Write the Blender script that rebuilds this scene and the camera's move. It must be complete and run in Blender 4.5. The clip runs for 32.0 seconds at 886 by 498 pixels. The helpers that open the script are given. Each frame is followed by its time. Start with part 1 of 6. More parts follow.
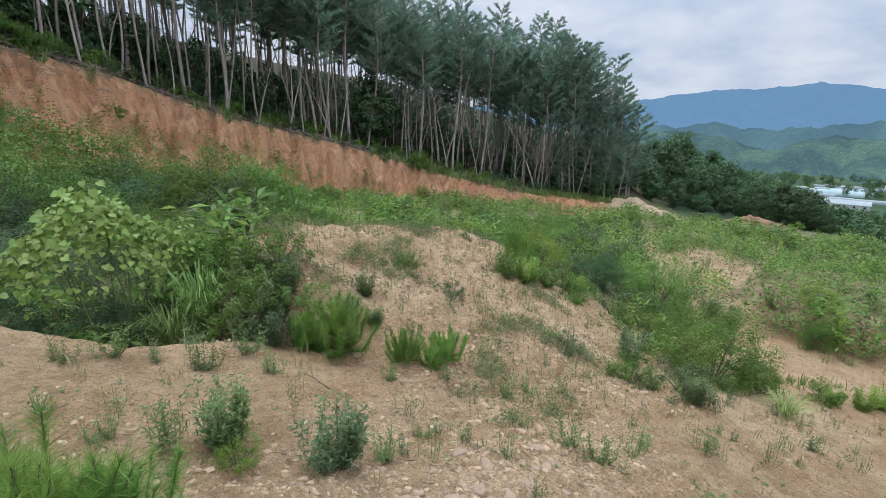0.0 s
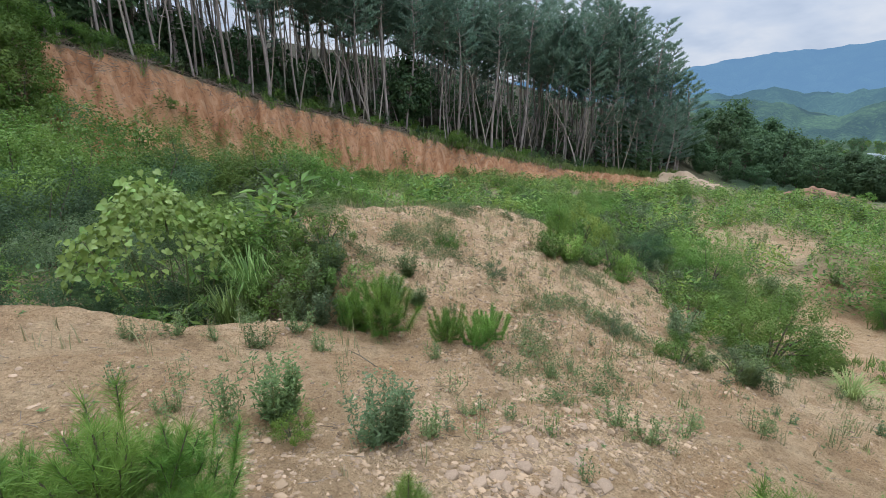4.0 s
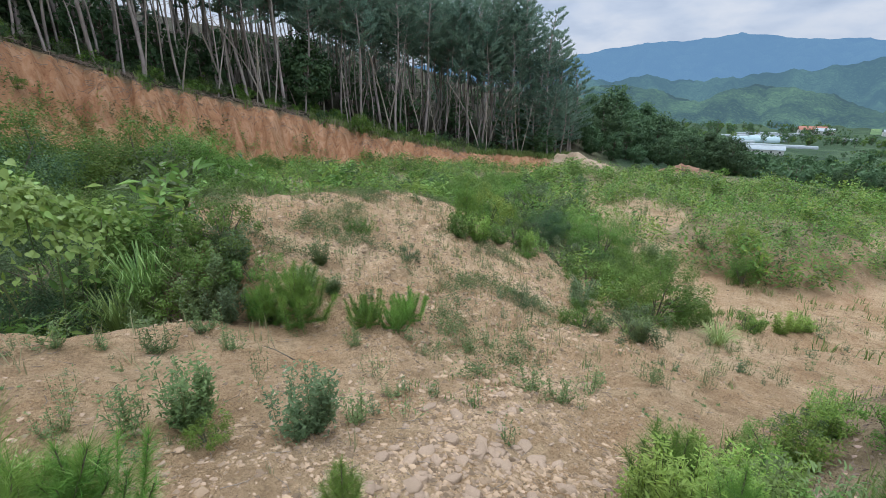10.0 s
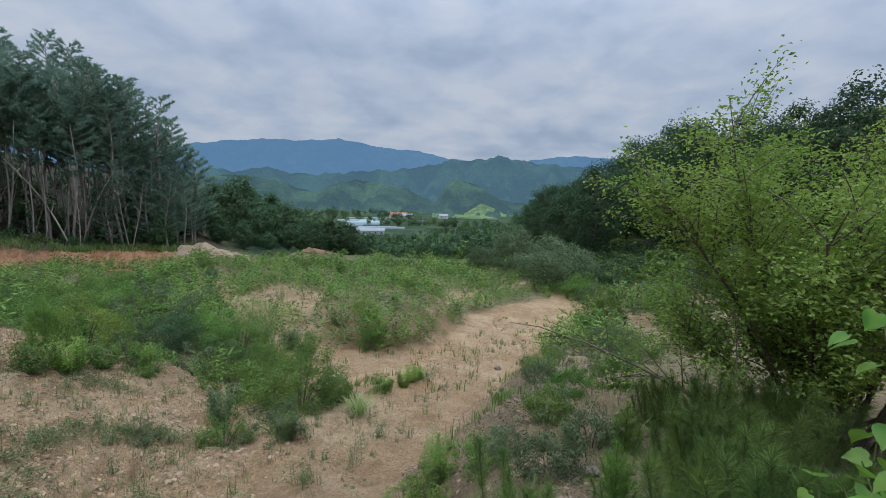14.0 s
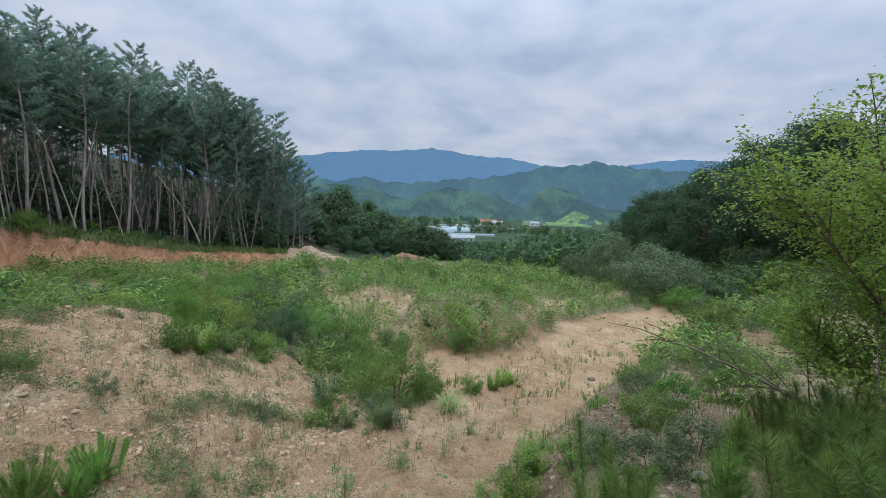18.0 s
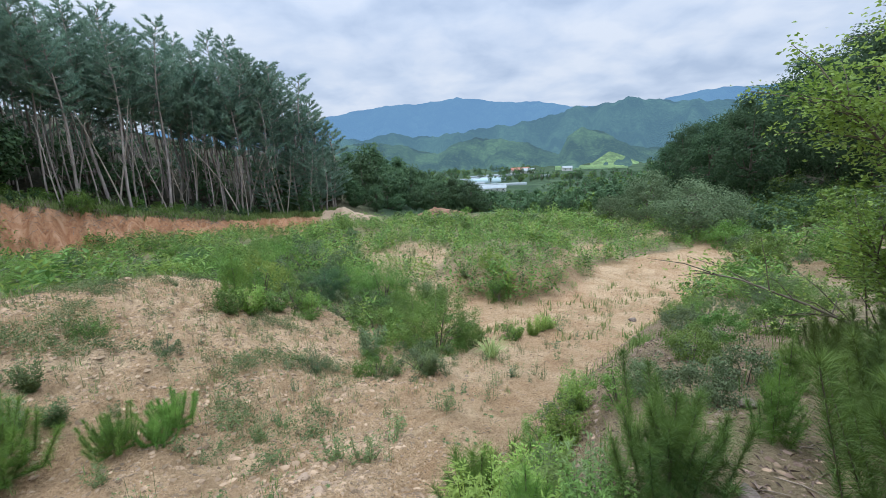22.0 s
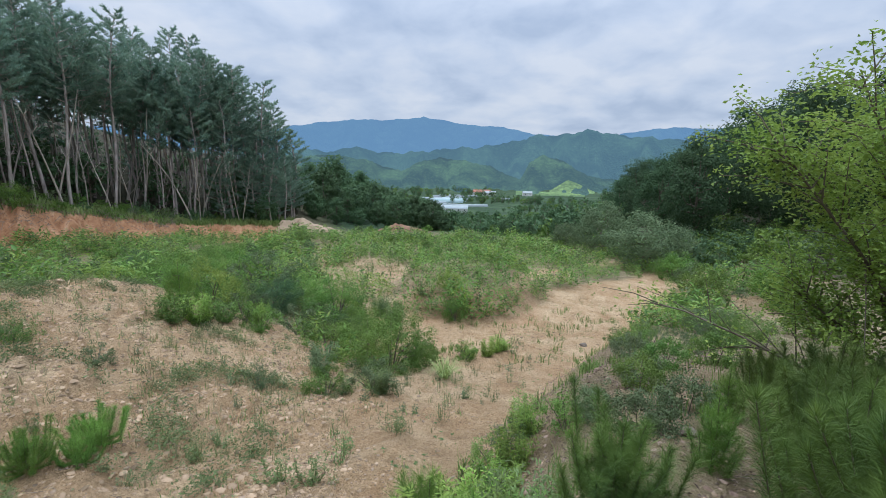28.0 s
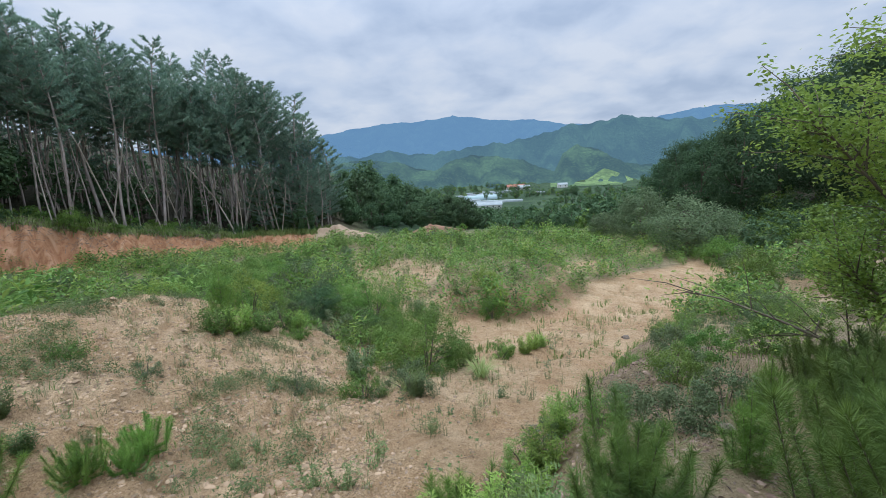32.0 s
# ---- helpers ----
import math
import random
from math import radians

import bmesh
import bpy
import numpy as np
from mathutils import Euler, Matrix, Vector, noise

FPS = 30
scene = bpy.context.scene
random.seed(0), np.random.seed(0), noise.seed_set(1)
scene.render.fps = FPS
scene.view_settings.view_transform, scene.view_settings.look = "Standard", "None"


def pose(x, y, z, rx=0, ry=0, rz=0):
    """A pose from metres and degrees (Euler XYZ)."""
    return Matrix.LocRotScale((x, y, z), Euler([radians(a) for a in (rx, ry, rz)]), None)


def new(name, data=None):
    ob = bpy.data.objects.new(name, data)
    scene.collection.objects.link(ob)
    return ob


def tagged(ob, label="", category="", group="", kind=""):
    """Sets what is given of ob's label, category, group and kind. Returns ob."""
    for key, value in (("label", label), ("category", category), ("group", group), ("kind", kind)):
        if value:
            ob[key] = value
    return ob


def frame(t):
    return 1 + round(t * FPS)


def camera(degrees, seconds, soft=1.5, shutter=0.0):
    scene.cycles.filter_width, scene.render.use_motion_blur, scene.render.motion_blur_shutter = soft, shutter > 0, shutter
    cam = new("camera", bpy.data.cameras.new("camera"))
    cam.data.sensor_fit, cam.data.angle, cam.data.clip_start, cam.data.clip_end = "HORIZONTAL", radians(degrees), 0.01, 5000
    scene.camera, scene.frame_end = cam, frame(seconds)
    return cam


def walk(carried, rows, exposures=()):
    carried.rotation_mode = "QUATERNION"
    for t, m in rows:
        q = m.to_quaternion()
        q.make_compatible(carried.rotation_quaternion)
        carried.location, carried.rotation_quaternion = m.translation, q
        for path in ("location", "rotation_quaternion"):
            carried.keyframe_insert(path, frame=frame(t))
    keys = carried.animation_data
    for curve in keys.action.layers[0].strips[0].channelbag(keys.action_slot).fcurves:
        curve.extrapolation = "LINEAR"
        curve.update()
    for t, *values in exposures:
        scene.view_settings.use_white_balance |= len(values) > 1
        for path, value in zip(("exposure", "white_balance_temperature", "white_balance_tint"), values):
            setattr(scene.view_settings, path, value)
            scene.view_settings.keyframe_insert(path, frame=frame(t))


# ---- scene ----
cam = camera(88.58, 32.0, 0.8)
# seconds; place relative to the standing point at eye height; turns in degrees
ROWS = [
    (0.0, -0.032, 0.030, -0.004, 75.52, -1.75, -45.22),
    (0.5, -0.034, 0.046, 0.030, 75.98, -1.23, -44.13),
    (1.0, -0.028, 0.045, 0.022, 76.04, -0.80, -43.33),
    (1.5, -0.031, 0.045, 0.020, 75.78, -0.47, -42.62),
    (2.0, -0.018, 0.061, 0.003, 75.22, -0.07, -41.69),
    (2.5, -0.045, 0.059, -0.002, 74.49, 0.09, -40.89),
    (3.0, -0.044, 0.048, -0.004, 73.73, 0.23, -40.47),
    (3.5, -0.035, 0.046, -0.014, 73.16, 0.47, -40.44),
    (5.5, -0.044, 0.043, -0.015, 72.14, 1.17, -42.60),
    (6.0, -0.024, 0.039, -0.016, 72.16, 0.10, -48.86),
    (6.5, 0.047, -0.010, -0.007, 72.02, -1.02, -57.16),
    (7.0, 0.080, -0.049, -0.011, 71.77, -1.62, -60.75),
    (7.5, 0.040, -0.020, -0.006, 72.19, -0.97, -54.21),
    (8.0, 0.035, -0.021, -0.003, 72.87, -0.13, -50.57),
    (8.5, 0.033, -0.045, -0.005, 73.07, 0.56, -49.45),
    (9.0, -0.003, -0.013, -0.019, 72.80, 0.86, -49.01),
    (9.5, -0.054, 0.041, -0.014, 72.10, 0.78, -48.68),
    (10.0, -0.078, 0.064, -0.027, 71.07, 0.09, -52.36),
    (10.5, -0.070, 0.023, -0.010, 70.51, -0.71, -62.68),
    (11.0, -0.034, -0.058, -0.006, 70.01, -0.44, -76.63),
    (11.5, 0.049, -0.096, -0.011, 69.44, -0.10, -91.62),
    (12.0, 0.082, -0.074, -0.014, 70.18, 1.05, -97.38),
    (12.5, 0.059, -0.048, -0.018, 70.41, 0.82, -98.16),
    (13.0, 0.050, -0.040, -0.012, 73.53, -0.54, -98.17),
    (13.5, 0.067, -0.043, 0.047, 78.26, -1.60, -97.31),
    (14.0, 0.093, -0.049, 0.106, 82.46, -1.89, -96.07),
    (14.5, 0.081, -0.043, 0.103, 84.93, -1.82, -94.96),
    (16.5, 0.069, -0.008, 0.065, 86.70, -1.00, -91.39),
    (17.0, 0.045, -0.001, 0.035, 85.67, -1.00, -89.48),
    (17.5, -0.008, -0.004, 0.018, 84.39, -1.28, -87.08),
    (18.0, -0.016, 0.005, 0.022, 83.06, -1.46, -84.76),
    (18.5, -0.016, 0.009, 0.014, 81.85, -1.16, -83.03),
    (19.0, -0.018, 0.009, 0.005, 81.07, -0.76, -82.08),
    (19.5, 0.003, 0.013, -0.015, 80.72, -0.17, -80.63),
    (20.0, -0.017, 0.027, 0.001, 80.34, 0.31, -79.22),
    (20.5, -0.014, 0.031, -0.013, 79.55, 0.20, -79.53),
    (21.0, -0.017, 0.022, -0.018, 78.19, 0.86, -80.73),
    (21.5, -0.018, 0.010, -0.026, 77.19, 2.23, -81.24),
    (22.0, -0.020, 0.010, -0.022, 77.23, 3.09, -81.28),
    (22.5, -0.024, 0.016, -0.014, 77.36, 2.98, -82.22),
    (23.0, -0.009, 0.009, -0.024, 77.05, 2.41, -83.97),
    (23.5, 0.000, 0.009, -0.021, 77.23, 1.69, -85.18),
    (24.0, -0.005, 0.016, -0.013, 78.01, 0.87, -85.86),
    (24.5, 0.002, 0.014, -0.008, 79.06, 0.26, -86.36),
    (25.0, 0.007, 0.013, -0.003, 79.95, -0.09, -86.81),
    (25.5, 0.002, 0.013, -0.002, 80.25, -0.24, -87.02),
    (27.5, -0.024, 0.015, -0.019, 79.07, -1.04, -85.37),
    (28.0, -0.008, 0.014, -0.014, 79.40, -0.99, -85.69),
    (28.5, -0.007, 0.016, -0.016, 79.57, -0.86, -86.05),
    (29.0, -0.004, 0.012, -0.014, 80.00, -0.63, -86.20),
    (29.5, -0.007, 0.016, -0.008, 80.13, -0.58, -86.58),
    (30.0, -0.006, 0.011, -0.016, 79.79, -0.73, -87.24),
    (30.5, -0.004, 0.004, -0.018, 79.26, -0.60, -86.98),
    (31.0, 0.007, -0.036, -0.020, 78.92, 0.42, -85.03),
    (31.5, 0.034, -0.090, -0.013, 79.00, 2.10, -82.62),
    (32.0, 0.046, -0.117, -0.010, 79.30, 3.22, -81.75),
]
walk(cam, [(t, pose(x, y, 6.0 + z, rx, ry, rz)) for t, x, y, z, rx, ry, rz in ROWS],
     [(0.0, 0.04, 6160, 10), (6.0, 0.02, 6160, 10), (7.0, -0.07, 6160, 10), (8.0, 0.0, 6120, 10), (9.0, 0.02, 6120, 10), (10.2, 0.0, 6100, 10), (11.0, -0.05, 6000, 9), (12.0, 0.12, 5950, 9), (12.9, 0.2, 5950, 9), (14.0, -0.45, 5950, 9), (17.0, -0.42, 5950, 9), (18.4, -0.18, 5950, 9), (20.2, -0.2, 5950, 9), (21.0, -0.12, 5950, 9), (21.8, 0.12, 5950, 9), (22.3, 0.12, 5950, 9), (23.3, -0.05, 5950, 9), (25.0, -0.05, 5950, 9), (28.0, -0.04, 5950, 9), (30.0, -0.13, 5950, 9), (32.0, -0.06, 5950, 9)])

# ---- world: an overcast sky with broken cloud, brighter overhead, and a faint wide sun ----
world = bpy.data.worlds.new("overcast_sky")
scene.world = world
world.use_nodes = True
wn, wl = world.node_tree.nodes, world.node_tree.links
wn.clear()
SUN_EL, SUN_ROT = radians(58), radians(200)
out = wn.new("ShaderNodeOutputWorld")
bg_sky = wn.new("ShaderNodeBackground")
bg_cloud = wn.new("ShaderNodeBackground")
mix_sky = wn.new("ShaderNodeMixShader")
sky = wn.new("ShaderNodeTexSky")
sky.sky_type = "NISHITA"
sky.sun_disc = False
sky.sun_elevation, sky.sun_rotation = SUN_EL, SUN_ROT
sky.air_density, sky.dust_density = 1.2, 2.0
bg_sky.inputs["Strength"].default_value = 0.09
wl.new(sky.outputs[0], bg_sky.inputs["Color"])
coord = wn.new("ShaderNodeTexCoord")
split = wn.new("ShaderNodeSeparateXYZ")
wl.new(coord.outputs["Generated"], split.inputs[0])


def wmath(op, a, b=None, clamp=False):
    n = wn.new("ShaderNodeMath")
    n.operation, n.use_clamp = op, clamp
    for i, v in enumerate((a, b)):
        if v is None:
            continue
        if isinstance(v, (int, float)):
            n.inputs[i].default_value = v
        else:
            wl.new(v, n.inputs[i])
    return n.outputs[0]


height = wmath("MAXIMUM", split.outputs["Z"], 0.0)
# a flat cloud deck: the direction divided by its height
deck_h = wmath("ADD", height, 0.26)
deck = wn.new("ShaderNodeCombineXYZ")
wl.new(wmath("DIVIDE", split.outputs["X"], deck_h), deck.inputs[0])
wl.new(wmath("DIVIDE", split.outputs["Y"], deck_h), deck.inputs[1])
def clouds(scale, detail, rough, dist):
    n = wn.new("ShaderNodeTexNoise")
    n.inputs["Scale"].default_value, n.inputs["Detail"].default_value, n.inputs["Roughness"].default_value, n.inputs["Distortion"].default_value = scale, detail, rough, dist
    wl.new(deck.outputs[0], n.inputs["Vector"])
    return n.outputs["Fac"]


cover = wmath("ADD", wmath("MULTIPLY", clouds(1.3, 3.0, 0.45, 0.0), 0.5), wmath("MULTIPLY", clouds(4.2, 6.0, 0.5, 0.25), 0.5))
ramp = wn.new("ShaderNodeValToRGB")
ramp.color_ramp.elements[0].position, ramp.color_ramp.elements[0].color = 0.36, (0.55, 0.64, 0.80, 1)
ramp.color_ramp.elements[1].position, ramp.color_ramp.elements[1].color = 0.62, (0.87, 0.905, 0.98, 1)
mid = ramp.color_ramp.elements.new(0.49)
mid.color = (0.71, 0.785, 0.92, 1)
wl.new(cover, ramp.inputs[0])
wl.new(ramp.outputs[0], bg_cloud.inputs["Color"])
wl.new(wmath("ADD", 0.82, wmath("MULTIPLY", wmath("POWER", height, 3.0), 4.6)), bg_cloud.inputs["Strength"])
mix_sky.inputs[0].default_value = 0.92
wl.new(bg_sky.outputs[0], mix_sky.inputs[1])
wl.new(bg_cloud.outputs[0], mix_sky.inputs[2])
wl.new(mix_sky.outputs[0], out.inputs[0])
sun = new("sun", bpy.data.lights.new("sun", "SUN"))
sun.data.energy, sun.data.angle, sun.data.color = 0.9, radians(18), (1.0, 0.96, 0.9)
sun.matrix_world = pose(0, 0, 60, 90 - 58, 0, 160)
scene.view_settings.exposure = 0.0


# ---- the lie of the land: heights in metres, the eye at z = 6 ----
EYE = 6.0


def sstep(a, b, v):
    q = np.clip((v - a) / (b - a), 0, 1)
    return q * q * (3 - 2 * q)


def wob(x, y, s, k=0.0):
    """Cheap smooth unevenness in [-1, 1], from a few crossing waves."""
    x, y = x / s, y / s
    return (np.sin(1.7 * x + 2.3 * np.sin(0.9 * y + k) + k) + np.sin(2.1 * y + 1.9 * np.sin(1.1 * x + 2 * k)) + np.sin(1.3 * (x + y) + 3 * k + 1.5 * np.sin(1.6 * (x - y)))) / 3


def polar(x, y):
    return np.degrees(np.arctan2(x, y)), np.hypot(x, y)


def bank_edge(az):
    """Distance of the cut bank's upper edge, by compass angle."""
    return np.interp(az, (-60, 3, 20, 33, 46, 57, 67, 72), (24, 30, 35, 39, 42, 44, 46, 47)) + 0.5 * np.sin(az * 0.55) + 0.35 * np.sin(az * 1.7 + 1) + 0.12 * np.sin(az * 3.1)


def bank_top(az):
    return np.interp(az, (-60, 3, 10.8, 20.5, 32.7, 46.5, 57, 67.6, 74), (10.5, 9.2, 8.4, 6.55, 4.75, 2.05, 0.5, 0.0, -1.2))


LIP_X = (-60, 0, 1.2, 3.0, 4.2)
LIP_Y = (9.0, 4.75, 4.25, 3.55, 3.1)
TONGUE = ((2.7, 2.0), (2.9, 3.6), (2.35, 4.9), (2.6, 6.4), (3.5, 7.3), (5.5, 7.7), (8.6, 7.8), (9.6, 6.4), (9.7, 4.4), (8.0, 3.0), (5.2, 1.2))


SPARSE = ((12.5, 3.2), (15, 5.0), (20, 8.8), (26, 11.0), (29, 8.0), (23, 3.2), (18, 3.2), (15, 2.0))
BEND = ((9.6, 1.3), (12.2, 3.2), (14.6, 3.0), (14.7, 0.5), (15.3, -2.5), (16.5, -5.2), (13, -4.2), (10, -2.4))


def inside(poly, x, y):
    """Signed distance to a closed outline, positive inside."""
    d, odd = np.full(np.shape(x), 1e9), np.zeros(np.shape(x), bool)
    for (ax, ay), (bx, by) in zip(poly, poly[1:] + poly[:1]):
        ex, ey = bx - ax, by - ay
        q = np.clip(((x - ax) * ex + (y - ay) * ey) / (ex * ex + ey * ey), 0, 1)
        d = np.minimum(d, np.hypot(x - ax - q * ex, y - ay - q * ey))
        cross = ((ay > y) != (by > y)) & (x < ex * (y - ay) / (ey if abs(ey) > 1e-9 else 1e-9) + ax)
        odd = odd ^ cross
    return np.where(odd, d, -d)


def verge(x):
    """The track's far-side verge towards the berm with the young pines."""
    return 1.15 - 0.2 * x - 0.015 * x * np.clip(x, 0, 22)


def ground(x, y):
    x, y = np.asarray(x, float), np.asarray(y, float)
    az, r = polar(x, y)
    slope = 4.4 - 0.29 * x
    fall = 0.085 * np.clip(x - 20, 0, 560) + 15 * sstep(48, 150, x) * (1 - sstep(300, 580, x)) * sstep(75, 86, az) * (1 - sstep(104, 112, az))
    track = 0.7 + np.logaddexp(0, (slope - 0.7) * 2.2) / 2.2 - fall
    track = np.minimum(track, 8.0)
    low = np.where(x < 20, 3.3 - 0.125 * x, 0.8 - fall)
    low = np.minimum(low, 6.0) + 0.25 * wob(x, y, 5.0)
    lip = np.interp(x, LIP_X, LIP_Y)
    far = sstep(-0.15, 0.55, y - lip + 0.12 * np.sin(3 * x)) * (1 - sstep(4.0, 5.5, x)) + sstep(0.5, 6.0, y - (1.6 - 0.12 * x)) * sstep(4.0, 5.5, x)
    far = far * (1 - 0.97 * sstep(1.2, 2.2, x) * (1 - sstep(3.6, 5.0, x)) * (1 - sstep(4.6, 6.2, y)))
    z = track * (1 - far) + low * far
    tongue = 4.4 - 0.29 * x + 0.33 * np.clip(y - 2.4, 0, 9) + 0.05 * wob(x, y, 1.5)
    cap = 6.0 - 0.205 * r + 0.05 * wob(x, y, 1.1, 2.0)
    tongue = -np.logaddexp(-tongue * 6, -cap * 6) / 6 + 0.03 * wob(x, y, 0.35, 1.0) + 0.02 * wob(x, y, 0.16, 3.0)
    # broken ledges that run across the slope
    step = tongue * 6.5 + 0.6 * wob(x, y, 1.6, 4.0) + 0.35 * wob(x, y, 0.4, 2.0)
    tongue = tongue + 0.13 * (sstep(0.25, 0.6, step - np.floor(step)) - (step - np.floor(step))) * sstep(-0.5, 0.5, wob(x, y, 1.2, 6.0))
    tail = 0.7 + 0.9 * sstep(5.2, 7.5, y) * sstep(2.5, 4.0, x) + 1.1 * (1 - sstep(2.6, 4.0, x)) * sstep(3.8, 5.0, y)
    z = z + (np.maximum(tongue - 0.1 * np.clip(y - 8, 0, 5), z) - z) * sstep(-1, 0.2, inside(TONGUE, x, y) / tail + 0.16 * wob(x, y, 0.8, 2.0) + 0.12 * wob(x, y, 0.3, 1.0))
    # a low vegetated swell between the track's bend and the meadow, cut red on its near side
    swell = sstep(0.0, 0.42, 1 - np.hypot((x - 19) / 5.5, (y - 0.3) / 3.4) + 0.06 * wob(x, y, 0.9, 1.0))
    z = z + swell * (0.75 + 0.12 * wob(x, y, 0.7, 1.0))
    # the berm with the young pines and shrubs
    side = verge(x) - y + 0.15 * np.sin(1.9 * x)
    berm = sstep(0.1, 1.5, side) * (0.85 - 0.35 * sstep(5, 14, x)) * sstep(0.3, 2.0, np.hypot(x + 0.5, y + 0.3))
    z = z + berm * sstep(-3, 0.5, x) * (1 - sstep(16, 24, x))
    # wooded slope on the other side
    z = z + 0.17 * np.clip(-y - 13, 0, 160) * sstep(4, 16, -y - 4) * (1 - sstep(120, 260, x))
    # the cut bank with the wood above it
    d = r - bank_edge(az)
    top = bank_top(az) + np.clip(d, 0, 90) * np.interp(az, (0, 40, 66), (0.2, 0.16, 0.05))
    high = np.clip(bank_top(az) - z, 0, 9)
    width = 0.5 + 0.55 * high
    rills = 0.5 - np.abs(np.sin(az * 1.55 + 1.3 * wob(az, r, 1.8, 2.0))) + 0.5 * wob(az * 1.0, r * 0.3, 0.33, 1.0)
    up = np.clip((d + width + 0.42 * rills * np.clip(high / 3, 0, 1)) / width, 0, 1)
    on = 1 - sstep(66, 76, az)
    gully = 0.16 * wob(az, r, 1.3, 1.0) + 0.12 * wob(az, r, 0.45, 2.0)
    up = np.clip(up + gully * np.sin(np.pi * up) * 0.8, 0, 1)
    lift = np.maximum(top - z, 0) * np.power(up, 0.9) * on * (az > -100)
    z = z + lift * (d > -width)
    # unevenness: ruts near, swells far
    z = z + 0.035 * wob(x, y, 0.55, 1.0) * (1 - sstep(30, 60, r)) + 0.012 * wob(x, y, 0.17, 4.0) * (1 - sstep(12, 20, r))
    rut = np.sin((y - verge(x) - 0.2 * wob(x, y, 4)) * 3.6) * sstep(0.2, 0.6, y - verge(x)) * (1 - sstep(2.2, 2.8, y - verge(x)))
    z = z + (0.009 * wob(x, y, 0.075, 2.0) + 0.012 * np.abs(wob(x, y, 0.11, 5.0)) * wob(x, y, 0.9, 1.0)) * (1 - sstep(6, 10, r))
    # worn steps along the track, a hand high
    worn = (y - verge(x)) * 2.6 + 0.5 * wob(x, y, 2.2, 3.0) + 0.18 * wob(x, y, 0.35, 1.0)
    ledge = (sstep(0.3, 0.55, worn - np.floor(worn)) - (worn - np.floor(worn))) * sstep(0.0, 0.5, wob(x, y, 1.7, 5.0) + 0.3) * sstep(0.2, 0.7, y - verge(x)) * (1 - sstep(3.2, 4.2, y - verge(x))) * sstep(1.3, 2.2, r) * (1 - sstep(14, 20, r))
    return z + 0.035 * rut + 0.05 * ledge


